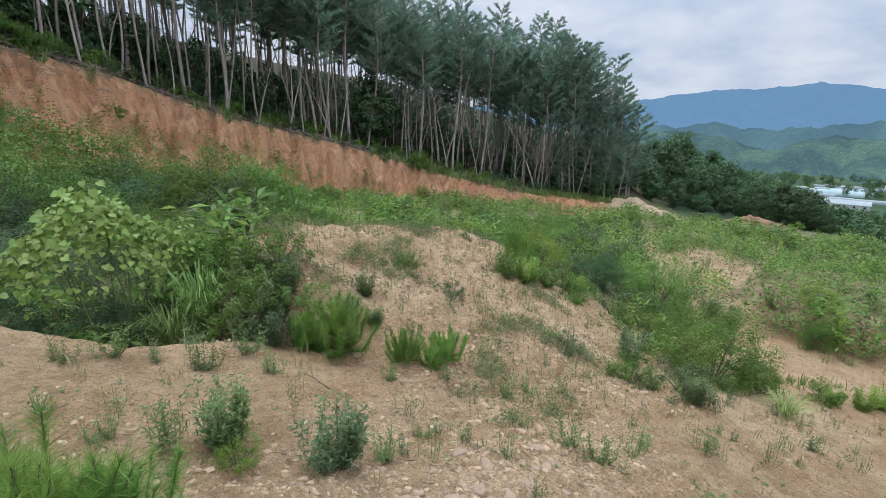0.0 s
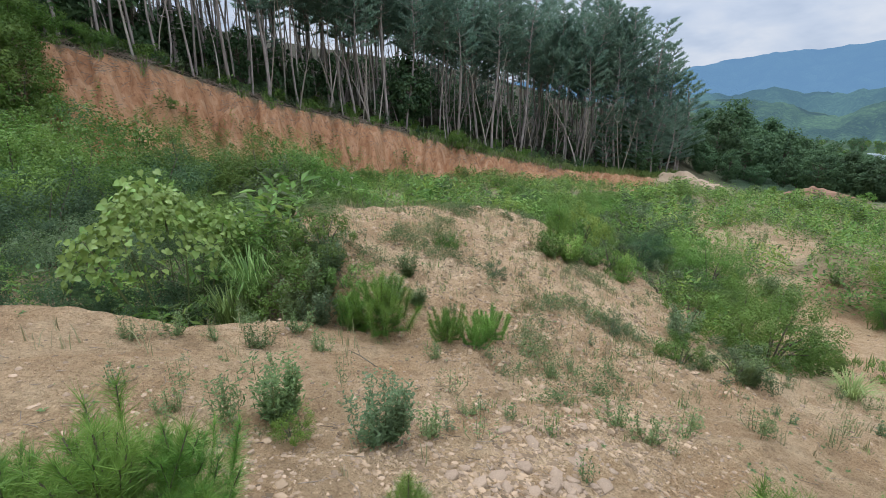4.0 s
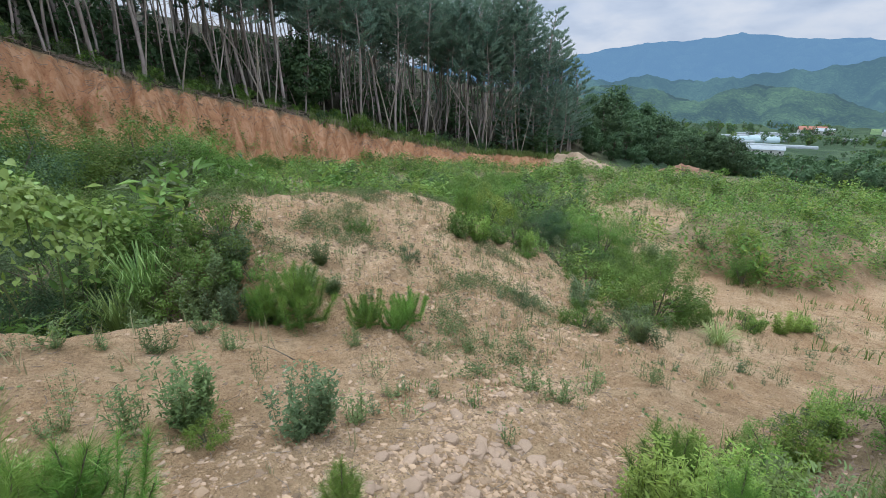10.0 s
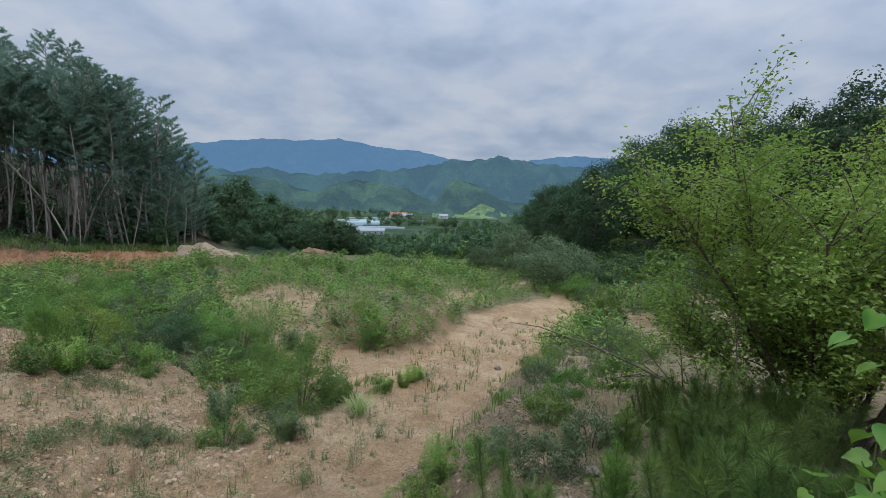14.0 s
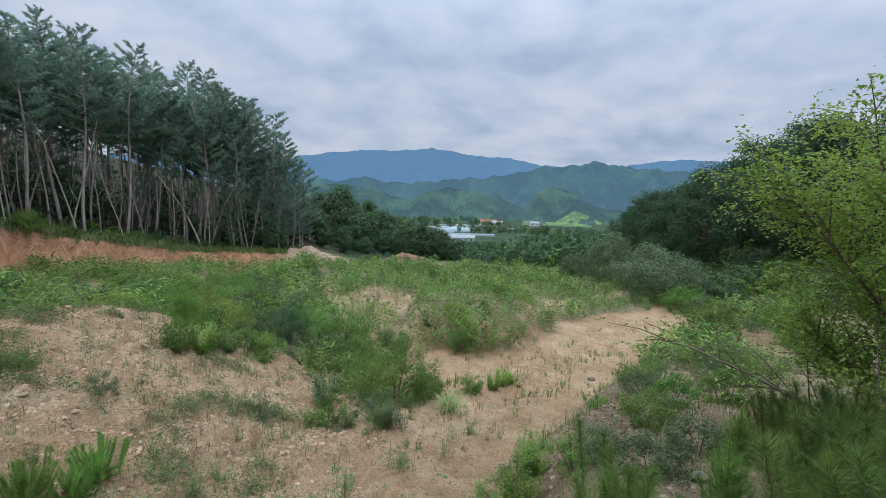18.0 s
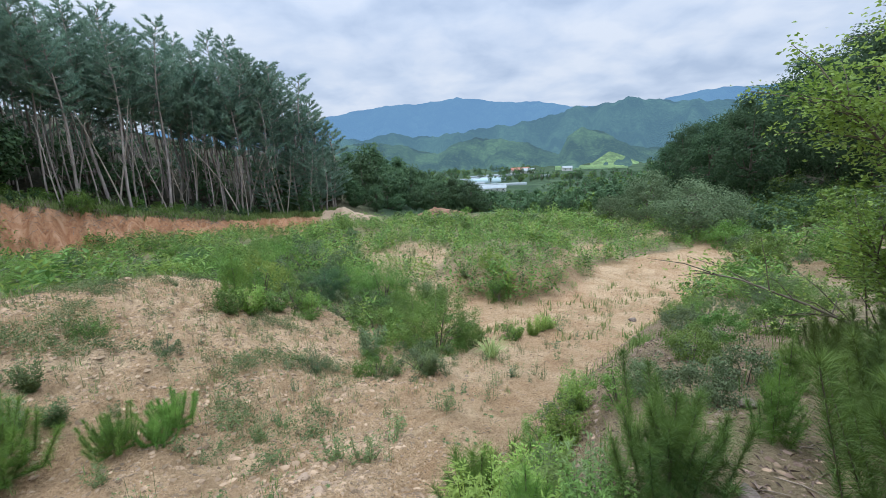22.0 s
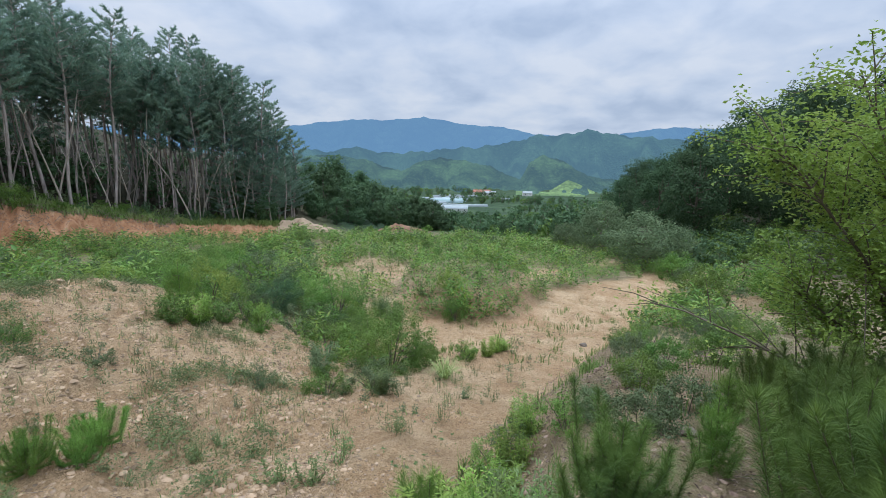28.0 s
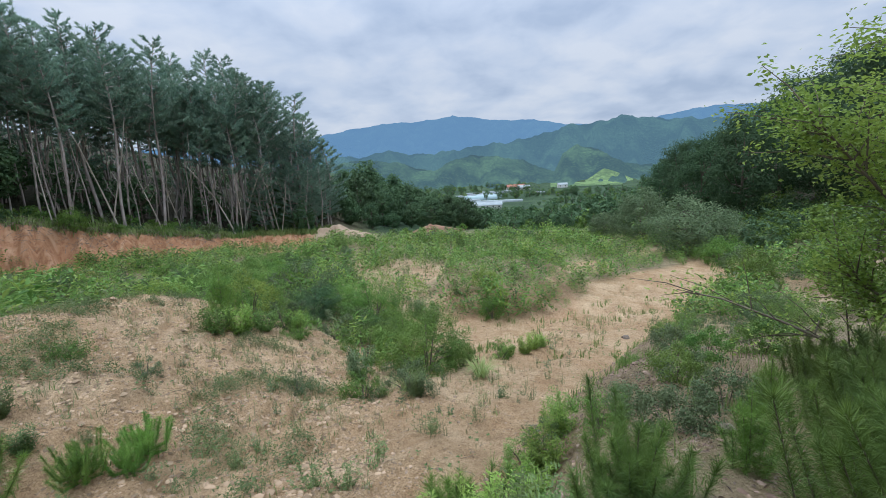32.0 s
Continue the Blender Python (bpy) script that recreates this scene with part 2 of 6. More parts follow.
# ---- materials ----
class Nodes:
    """A node material with short names for what is used again and again."""

    def __init__(self, name):
        self.mat = bpy.data.materials.new(name)
        self.mat.use_nodes = True
        self.n, self.l = self.mat.node_tree.nodes, self.mat.node_tree.links
        self.bsdf = self.n["Principled BSDF"]
        self.out = self.n["Material Output"]

    def put(self, socket, v):
        if isinstance(v, bpy.types.NodeSocket):
            self.l.new(v, socket)
        else:
            socket.default_value = (*v, 1) if isinstance(v, tuple) and len(v) == 3 and socket.type == "RGBA" else v

    def noise(self, scale, detail=4.0, rough=0.55, vec=None, dist=0.0):
        t = self.n.new("ShaderNodeTexNoise")
        t.inputs["Scale"].default_value, t.inputs["Detail"].default_value, t.inputs["Roughness"].default_value, t.inputs["Distortion"].default_value = scale, detail, rough, dist
        self.l.new(vec if vec else self.place(), t.inputs["Vector"])
        return t.outputs["Fac"]

    def voronoi(self, scale, feature="F1", vec=None, rnd=1.0):
        t = self.n.new("ShaderNodeTexVoronoi")
        t.feature = feature
        t.inputs["Scale"].default_value, t.inputs["Randomness"].default_value = scale, rnd
        self.l.new(vec if vec else self.place(), t.inputs["Vector"])
        return t.outputs

    def place(self, stretch=None):
        g = self.n.new("ShaderNodeNewGeometry")
        if stretch is None:
            return g.outputs["Position"]
        m = self.n.new("ShaderNodeMapping")
        m.inputs["Scale"].default_value = stretch
        self.l.new(g.outputs["Position"], m.inputs[0])
        return m.outputs[0]

    def own(self, stretch=(1, 1, 1)):
        c, m = self.n.new("ShaderNodeTexCoord"), self.n.new("ShaderNodeMapping")
        m.inputs["Scale"].default_value = stretch
        self.l.new(c.outputs["Object"], m.inputs[0])
        return m.outputs[0]

    def attr(self, name):
        a = self.n.new("ShaderNodeAttribute")
        a.attribute_name = name
        return a.outputs["Fac"]

    def island(self):
        return self.n.new("ShaderNodeNewGeometry").outputs["Random Per Island"]

    def each(self):
        return self.n.new("ShaderNodeObjectInfo").outputs["Random"]

    def ramp(self, fac, *stops):
        r = self.n.new("ShaderNodeValToRGB").color_ramp
        node = self.n[-1]
        while len(r.elements) < len(stops):
            r.elements.new(0.5)
        for e, (p, c) in zip(r.elements, stops):
            e.position = p
        for e, (p, c) in zip(r.elements, stops):
            e.color = (*c, 1) if isinstance(c, tuple) else (c, c, c, 1)
        self.l.new(fac, node.inputs[0])
        return node.outputs[0]

    def mix(self, fac, a, b, kind="MIX"):
        m = self.n.new("ShaderNodeMix")
        m.data_type, m.blend_type = "RGBA", kind
        self.put(m.inputs[0], fac)
        self.put(m.inputs[6], a)
        self.put(m.inputs[7], b)
        return m.outputs[2]

    def math(self, op, a, b=0.0, clamp=False):
        m = self.n.new("ShaderNodeMath")
        m.operation, m.use_clamp = op, clamp
        self.put(m.inputs[0], a)
        self.put(m.inputs[1], b)
        return m.outputs[0]

    def bump(self, height, strength=0.5, distance=0.02, normal=None):
        b = self.n.new("ShaderNodeBump")
        b.inputs["Strength"].default_value, b.inputs["Distance"].default_value = strength, distance
        self.l.new(height, b.inputs["Height"])
        if normal:
            self.l.new(normal, b.inputs["Normal"])
        return b.outputs[0]

    def done(self, colour, rough=0.8, normal=None, spec=0.3):
        self.put(self.bsdf.inputs["Base Color"], colour)
        self.put(self.bsdf.inputs["Roughness"], rough)
        self.bsdf.inputs["Specular IOR Level"].default_value = spec
        if normal:
            self.l.new(normal, self.bsdf.inputs["Normal"])
        return self.mat


def leaf_material(name, dark, light, pale=None, through_light=0.35, rough=0.5, patch=1.2):
    """Leaves: each leaf and each plant differs a little, and light comes through."""
    m = Nodes(name)
    c = m.mix(m.island(), dark, light)
    c = m.mix(m.ramp(m.noise(patch, 2.0), (0.35, 0.0), (0.7, 0.75)), c, pale or tuple(v * 1.3 for v in light))
    hsv = m.n.new("ShaderNodeHueSaturation")
    m.put(hsv.inputs["Hue"], m.math("ADD", 0.488, m.math("MULTIPLY", m.each(), 0.024)))
    m.put(hsv.inputs["Value"], m.math("ADD", 0.8, m.math("MULTIPLY", m.each(), 0.4)))
    m.put(hsv.inputs["Color"], c)
    mat = m.done(hsv.outputs[0], rough, spec=0.25)
    tr, mx = m.n.new("ShaderNodeBsdfTranslucent"), m.n.new("ShaderNodeMixShader")
    m.put(tr.inputs["Color"], hsv.outputs[0])
    mx.inputs[0].default_value = through_light
    m.l.new(m.bsdf.outputs[0], mx.inputs[1])
    m.l.new(tr.outputs[0], mx.inputs[2])
    m.l.new(mx.outputs[0], m.out.inputs[0])
    return mat


def ground_material():
    m = Nodes("soil")
    big, mid, fine = m.noise(0.35, 5.0), m.noise(2.2, 6.0, 0.6), m.noise(38.0, 5.0, 0.65)
    sand = m.ramp(mid, (0.3, (0.342, 0.228, 0.125)), (0.5, (0.462, 0.320, 0.182)), (0.72, (0.549, 0.399, 0.240)))
    sand = m.mix(m.ramp(big, (0.42, 0.0), (0.62, 0.6)), sand, (0.421, 0.273, 0.149))
    # washed bands along the slope, and paler dry crust
    band = m.noise(1.0, 6.0, 0.65, m.place((0.7, 2.6, 3.0)), 0.5)
    sand = m.mix(m.ramp(band, (0.5, 0.0), (0.64, 0.65)), sand, (0.352, 0.219, 0.112))
    sand = m.mix(m.ramp(m.noise(0.55, 5.0, 0.65, dist=0.4), (0.5, 0.0), (0.62, 0.6)), sand, (0.588, 0.441, 0.272))
    cells, slabs = m.voronoi(60.0), m.voronoi(17.0)
    chips = m.ramp(cells["Color"], (0.0, (0.538, 0.464, 0.368)), (0.4, (0.95, 0.93, 0.9)), (1.0, (1.2, 1.17, 1.12)))
    gritty = m.ramp(m.noise(1.3, 6.0, 0.75, dist=0.4), (0.42, 0.12), (0.62, 0.8))
    sand = m.mix(gritty, sand, m.mix(1.0, sand, chips, "MULTIPLY"))
    flakes = m.ramp(slabs["Color"], (0.0, (0.621, 0.599, 0.550)), (0.5, (0.95, 0.95, 0.95)), (1.0, (1.1, 1.08, 1.05)))
    sand = m.mix(m.ramp(m.noise(0.8, 5.0, 0.75), (0.48, 0.0), (0.62, 0.75)), sand, m.mix(1.0, sand, flakes, "MULTIPLY"))
    sand = m.mix(m.ramp(fine, (0.36, 0.4), (0.48, 0.0)), sand, (0.157, 0.102, 0.056))
    sand = m.mix(m.ramp(m.noise(11.0, 6.0, 0.7), (0.34, 0.5), (0.46, 0.0)), sand, (0.186, 0.125, 0.068))
    sand = m.mix(m.ramp(m.noise(4.5, 7.0, 0.8, dist=0.8), (0.38, 0.45), (0.47, 0.0)), sand, (0.235, 0.152, 0.080))
    streak = m.noise(1.0, 5.0, 0.6, m.place((1.7, 1.7, 0.4)), 1.2)
    clay = m.ramp(streak, (0.3, (0.35, 0.165, 0.08)), (0.5, (0.50, 0.265, 0.14)), (0.7, (0.60, 0.37, 0.22)))
    clay = m.mix(m.ramp(m.noise(4.0, 6.0, 0.75), (0.34, 0.6), (0.46, 0.0)), clay, (0.16, 0.07, 0.04))
    mould = m.ramp(mid, (0.3, (0.15, 0.12, 0.065)), (0.55, (0.27, 0.215, 0.125)), (0.75, (0.40, 0.31, 0.19)))
    # Fallen litter, darkened further to carry the shade under the trees.
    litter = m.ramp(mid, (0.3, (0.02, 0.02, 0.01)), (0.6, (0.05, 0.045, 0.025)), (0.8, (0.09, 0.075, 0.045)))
    field = m.ramp(m.noise(0.03, 6.0, 0.7), (0.35, (0.022, 0.042, 0.02)), (0.5, (0.035, 0.062, 0.028)), (0.65, (0.065, 0.10, 0.045)))
    c = m.mix(m.attr("green"), sand, mould)
    c = m.mix(m.attr("clay"), c, clay)
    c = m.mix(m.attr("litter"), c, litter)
    c = m.mix(m.attr("field"), c, field)
    h1 = m.bump(cells["Distance"], 0.7, 0.015)
    h2 = m.bump(fine, 0.8, 0.03, h1)
    h3 = m.bump(m.noise(6.0, 8.0, 0.75), 0.9, 0.12, m.bump(slabs["Distance"], 0.5, 0.03, h2))
    return m.done(c, 0.95, h3, 0.15)


def plain_mix(name, scale, a, b, rough=0.85, bump=0.3, stretch=(1, 1, 1), dist=0.01):
    m = Nodes(name)
    f = m.noise(scale, 5.0, 0.6, m.own(stretch))
    c = m.mix(m.math("MULTIPLY", m.each(), 0.35), m.ramp(f, (0.3, a), (0.7, b)), tuple(v * 0.6 for v in a))
    return m.done(c, rough, m.bump(f, bump, dist))


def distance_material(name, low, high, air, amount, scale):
    """Far woods and fields, with the haze before them painted in as emission."""
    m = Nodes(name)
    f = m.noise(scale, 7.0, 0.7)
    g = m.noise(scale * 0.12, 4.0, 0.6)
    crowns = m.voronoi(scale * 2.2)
    # Shade between crowns and sunlit patches are put into the colour.
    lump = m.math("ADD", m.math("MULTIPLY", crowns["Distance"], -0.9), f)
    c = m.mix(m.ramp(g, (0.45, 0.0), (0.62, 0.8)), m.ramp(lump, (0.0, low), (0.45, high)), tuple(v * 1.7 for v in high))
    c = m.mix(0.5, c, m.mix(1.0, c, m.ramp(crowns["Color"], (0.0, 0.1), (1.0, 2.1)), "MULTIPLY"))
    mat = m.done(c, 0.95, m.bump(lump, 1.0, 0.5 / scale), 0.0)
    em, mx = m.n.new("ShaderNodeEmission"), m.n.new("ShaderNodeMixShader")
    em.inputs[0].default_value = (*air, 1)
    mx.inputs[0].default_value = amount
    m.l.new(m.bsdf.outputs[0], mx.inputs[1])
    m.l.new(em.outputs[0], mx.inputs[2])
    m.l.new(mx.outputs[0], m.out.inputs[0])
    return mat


SOIL = ground_material()
BARK = plain_mix("pine_bark", 6.0, (0.22, 0.175, 0.155), (0.52, 0.45, 0.40), 0.9, 0.6, (1, 1, 0.25), 0.03)
BARK_PALE = plain_mix("pale_bark", 7.0, (0.28, 0.235, 0.195), (0.50, 0.44, 0.37), 0.9, 0.4, (1, 1, 0.3))
BARK_DARK = plain_mix("grey_bark", 14.0, (0.08, 0.065, 0.045), (0.20, 0.165, 0.12), 0.9, 0.5, (1, 1, 0.3))
TWIG = plain_mix("dry_twig", 9.0, (0.16, 0.12, 0.085), (0.36, 0.29, 0.22), 0.9)
STEM = plain_mix("green_stem", 20.0, (0.09, 0.12, 0.04), (0.20, 0.20, 0.08), 0.7)
GREY_STONE = plain_mix("grey_stone", 30.0, (0.12, 0.092, 0.072), (0.26, 0.205, 0.16), 0.9, 0.7, dist=0.03)
PINE_FAR = leaf_material("pine_needles", (0.105, 0.185, 0.14), (0.215, 0.315, 0.225), (0.28, 0.385, 0.27), 0.5, 0.6, 0.5)
PINE_YOUNG = leaf_material("young_pine_needles", (0.06, 0.145, 0.026), (0.165, 0.285, 0.05), (0.25, 0.37, 0.075), 0.3, 0.45, 3.0)
# Darker copy of the young needles, with shade put into the colour.
PINE_SHADED = leaf_material("shaded_pine_needles", (0.032, 0.075, 0.018), (0.105, 0.175, 0.036), (0.17, 0.25, 0.05), 0.25, 0.5, 3.0)
LEAF_MID = leaf_material("shrub_leaves", (0.04, 0.10, 0.016), (0.13, 0.24, 0.042), (0.22, 0.325, 0.065))
LEAF_DARK = leaf_material("dark_leaves", (0.042, 0.082, 0.042), (0.085, 0.145, 0.06), (0.115, 0.185, 0.075), 0.35, 0.7)
LEAF_HILL = leaf_material("slope_tree_leaves", (0.028, 0.058, 0.028), (0.06, 0.105, 0.045), (0.085, 0.14, 0.06), 0.35, 0.8)
LEAF_ACACIA = leaf_material("acacia_leaves", (0.09, 0.175, 0.028), (0.235, 0.365, 0.062), (0.37, 0.48, 0.105), 0.45, 0.5, 1.6)
LEAF_WILLOW = leaf_material("willow_leaves", (0.085, 0.13, 0.065), (0.15, 0.21, 0.10), (0.20, 0.265, 0.13), 0.35, 0.8)
LEAF_BLUE = leaf_material("grey_green_leaves", (0.055, 0.09, 0.038), (0.125, 0.175, 0.072), (0.175, 0.225, 0.10))
LEAF_LIME = leaf_material("bright_leaves", (0.09, 0.17, 0.025), (0.23, 0.34, 0.06), (0.34, 0.44, 0.10), 0.45)
LEAF_VINE = leaf_material("vine_leaves", (0.11, 0.21, 0.035), (0.24, 0.37, 0.075), (0.34, 0.45, 0.13), 0.35, 0.42)
LEAF_HEART = leaf_material("broad_leaves", (0.05, 0.135, 0.02), (0.12, 0.25, 0.04), (0.24, 0.38, 0.05), 0.35, 0.35, 9.0)
WEED = leaf_material("weed_leaves", (0.06, 0.105, 0.035), (0.145, 0.20, 0.065), (0.20, 0.26, 0.09))
MEADOW = leaf_material("meadow_leaves", (0.045, 0.10, 0.018), (0.15, 0.25, 0.05), (0.24, 0.335, 0.085), 0.35, 0.6, 0.7)
GRASS = leaf_material("grass_blades", (0.09, 0.16, 0.035), (0.21, 0.30, 0.08), (0.30, 0.33, 0.12), 0.35, 0.6, 0.6)
DRY = leaf_material("dry_grass", (0.22, 0.19, 0.10), (0.34, 0.29, 0.16), (0.30, 0.30, 0.14), 0.25, 0.7, 0.6)


# ---- mesh tools ----
rng = np.random.default_rng(7)


class Soup:
    """Vertices and faces, gathered piece by piece, and made into one mesh."""

    def __init__(self):
        self.v, self.f, self.n = [], [], 0

    def add(self, v, f):
        self.v.append(np.asarray(v, float).reshape(-1, 3))
        self.f.append(np.asarray(f, np.int64) + self.n)
        self.n += len(self.v[-1])
        return self

    def mesh(self, name, material, smooth=False):
        me = bpy.data.meshes.new(name)
        v = np.concatenate(self.v).astype(np.float32)
        loops = np.concatenate([f.reshape(-1) for f in self.f]).astype(np.int32)
        sizes = np.concatenate([np.full(len(f), f.shape[1], np.int32) for f in self.f])
        me.vertices.add(len(v))
        me.vertices.foreach_set("co", v.ravel())
        me.loops.add(len(loops))
        me.loops.foreach_set("vertex_index", loops)
        me.polygons.add(len(sizes))
        me.polygons.foreach_set("loop_start", np.concatenate([[0], np.cumsum(sizes)[:-1]]).astype(np.int32))
        if smooth:
            me.polygons.foreach_set("use_smooth", np.ones(len(sizes), bool))
        me.update(calc_edges=True)
        me.materials.append(material)
        return me


def unit(a):
    return a / np.maximum(np.linalg.norm(a, axis=-1, keepdims=True), 1e-9)


def tube(soup, path, radii, sides=6):
    """A tapered round stem along a path."""
    path, radii = np.asarray(path, float), np.asarray(radii, float)
    along = unit(np.gradient(path, axis=0))
    ref = np.where(np.abs(along[:, 2:3]) > 0.9, (1.0, 0, 0), (0, 0, 1.0))
    a = unit(np.cross(along, ref))
    b = np.cross(along, a)
    ang = np.arange(sides) * 2 * np.pi / sides
    ring = path[:, None] + radii[:, None, None] * (np.cos(ang)[None, :, None] * a[:, None] + np.sin(ang)[None, :, None] * b[:, None])
    k = np.arange(len(path) - 1)[:, None] * sides + np.arange(sides)[None]
    k2 = np.arange(len(path) - 1)[:, None] * sides + (np.arange(sides)[None] + 1) % sides
    soup.add(ring.reshape(-1, 3), np.stack([k, k2, k2 + sides, k + sides], -1).reshape(-1, 4))


def root_crown(soup, starts, depth=0.03):
    """A small woody foot that joins the stems that begin at these corners."""
    root = soup.n
    soup.add([(0, 0, -depth)], np.zeros((0, 3)))
    k = np.asarray(starts)[:, None]
    soup.f.append(np.concatenate([k + (0, 1, 0), k + (1, 2, 0)]) * (1, 1, 0) + (0, 0, root))


def leaves(soup, at, along, face, length, width, fold=0.25):
    """Many small pointed leaves, each folded at its midrib."""
    at, along = np.asarray(at, float), unit(np.asarray(along, float))
    side = unit(np.cross(along, face))
    up = np.cross(side, along)
    L, W = np.broadcast_to(length, len(at))[:, None], np.broadcast_to(width, len(at))[:, None]
    m = at + along * L * 0.45
    v = np.stack([at, m + side * W / 2 + up * W * fold, at + along * L - up * L * 0.12, m - side * W / 2 + up * W * fold], 1)
    k = np.arange(len(at))[:, None] * 4
    soup.add(v, np.concatenate([k + (0, 1, 2), k + (0, 2, 3)]))


def broad_leaves(soup, at, along, face, size):
    """Large heart-shaped leaves with a raised rim."""
    at, along = np.asarray(at, float), unit(np.asarray(along, float))
    side = unit(np.cross(along, face))
    up = np.cross(side, along)
    S = np.broadcast_to(size, len(at))[:, None]
    half = ((-0.05, 0.20, 0.05), (0.05, 0.38, 0.09), (0.13, 0.41, 0.10), (0.18, 0.47, 0.11), (0.29, 0.46, 0.09), (0.34, 0.485, 0.09), (0.46, 0.40, 0.06), (0.51, 0.41, 0.06), (0.63, 0.28, 0.02), (0.68, 0.275, 0.01), (0.83, 0.11, -0.06))
    outline = [(0.05, 0, 0), *half, (1.0, 0.0, -0.17), *[(a, -b, c * 0.7) for a, b, c in half[::-1]], (0.4, 0, -0.02)]
    n = len(outline)
    v = np.stack([at + S * (a * along + b * side + c * up) for a, b, c in outline], 1)
    k = np.arange(len(at))[:, None] * n
    soup.add(v, np.concatenate([k + (n - 1, i, (i + 1) % (n - 1)) for i in range(n - 1)]))


def needles(soup, at, along, length, width):
    """Thin needles, one triangle each."""
    at, along = np.asarray(at, float), unit(np.asarray(along, float))
    side = unit(np.cross(along, rng.normal(size=at.shape)))
    v = np.stack([at - side * width / 2, at + side * width / 2, at + along * np.broadcast_to(length, len(at))[:, None]], 1)
    soup.add(v, np.arange(len(at) * 3).reshape(-1, 3))


def ball(n):
    return unit(rng.normal(size=(n, 3)))


def part(name, mesh, parent, label=""):
    ob = new(name, mesh)
    ob.parent = parent
    return tagged(ob, label)


def thing(name, parts, label, category, group="", m=None):
    """A thing at its base, with its parts under it."""
    ob = new(name)
    ob.empty_display_size = 0.2
    for p in parts:
        part(p[0], p[1], ob, p[2] if len(p) > 2 else "")
    tagged(ob, label, category, group)
    if m is not None:
        ob.matrix_basis = m
    return ob


def stand(x, y, turn=0.0, size=1.0, sink=0.03, tall=None, lean=(0, 0)):
    """The pose of a thing that stands on the ground."""
    m = pose(x, y, float(ground(x, y)) - sink, lean[0], lean[1], turn)
    return m @ Matrix.Diagonal((size, size, tall or size, 1))


class Kind:
    """A few variants of a plant; each planting is a thing of its own, sharing the meshes."""

    def __init__(self, name, variants, label, category, group):
        self.name, self.variants, self.label, self.category, self.group, self.k = name, variants, label, category, group, 0

    def plant(self, x, y, size=1.0, turn=None, label="", tall=None, sink=0.03, lean=(0, 0), variant=None):
        parts = self.variants[(self.k if variant is None else variant) % len(self.variants)]
        self.k += 1
        return thing(self.name, parts, label or self.label, self.category, self.group, stand(x, y, rng.uniform(0, 360) if turn is None else turn, size, sink, tall, lean))


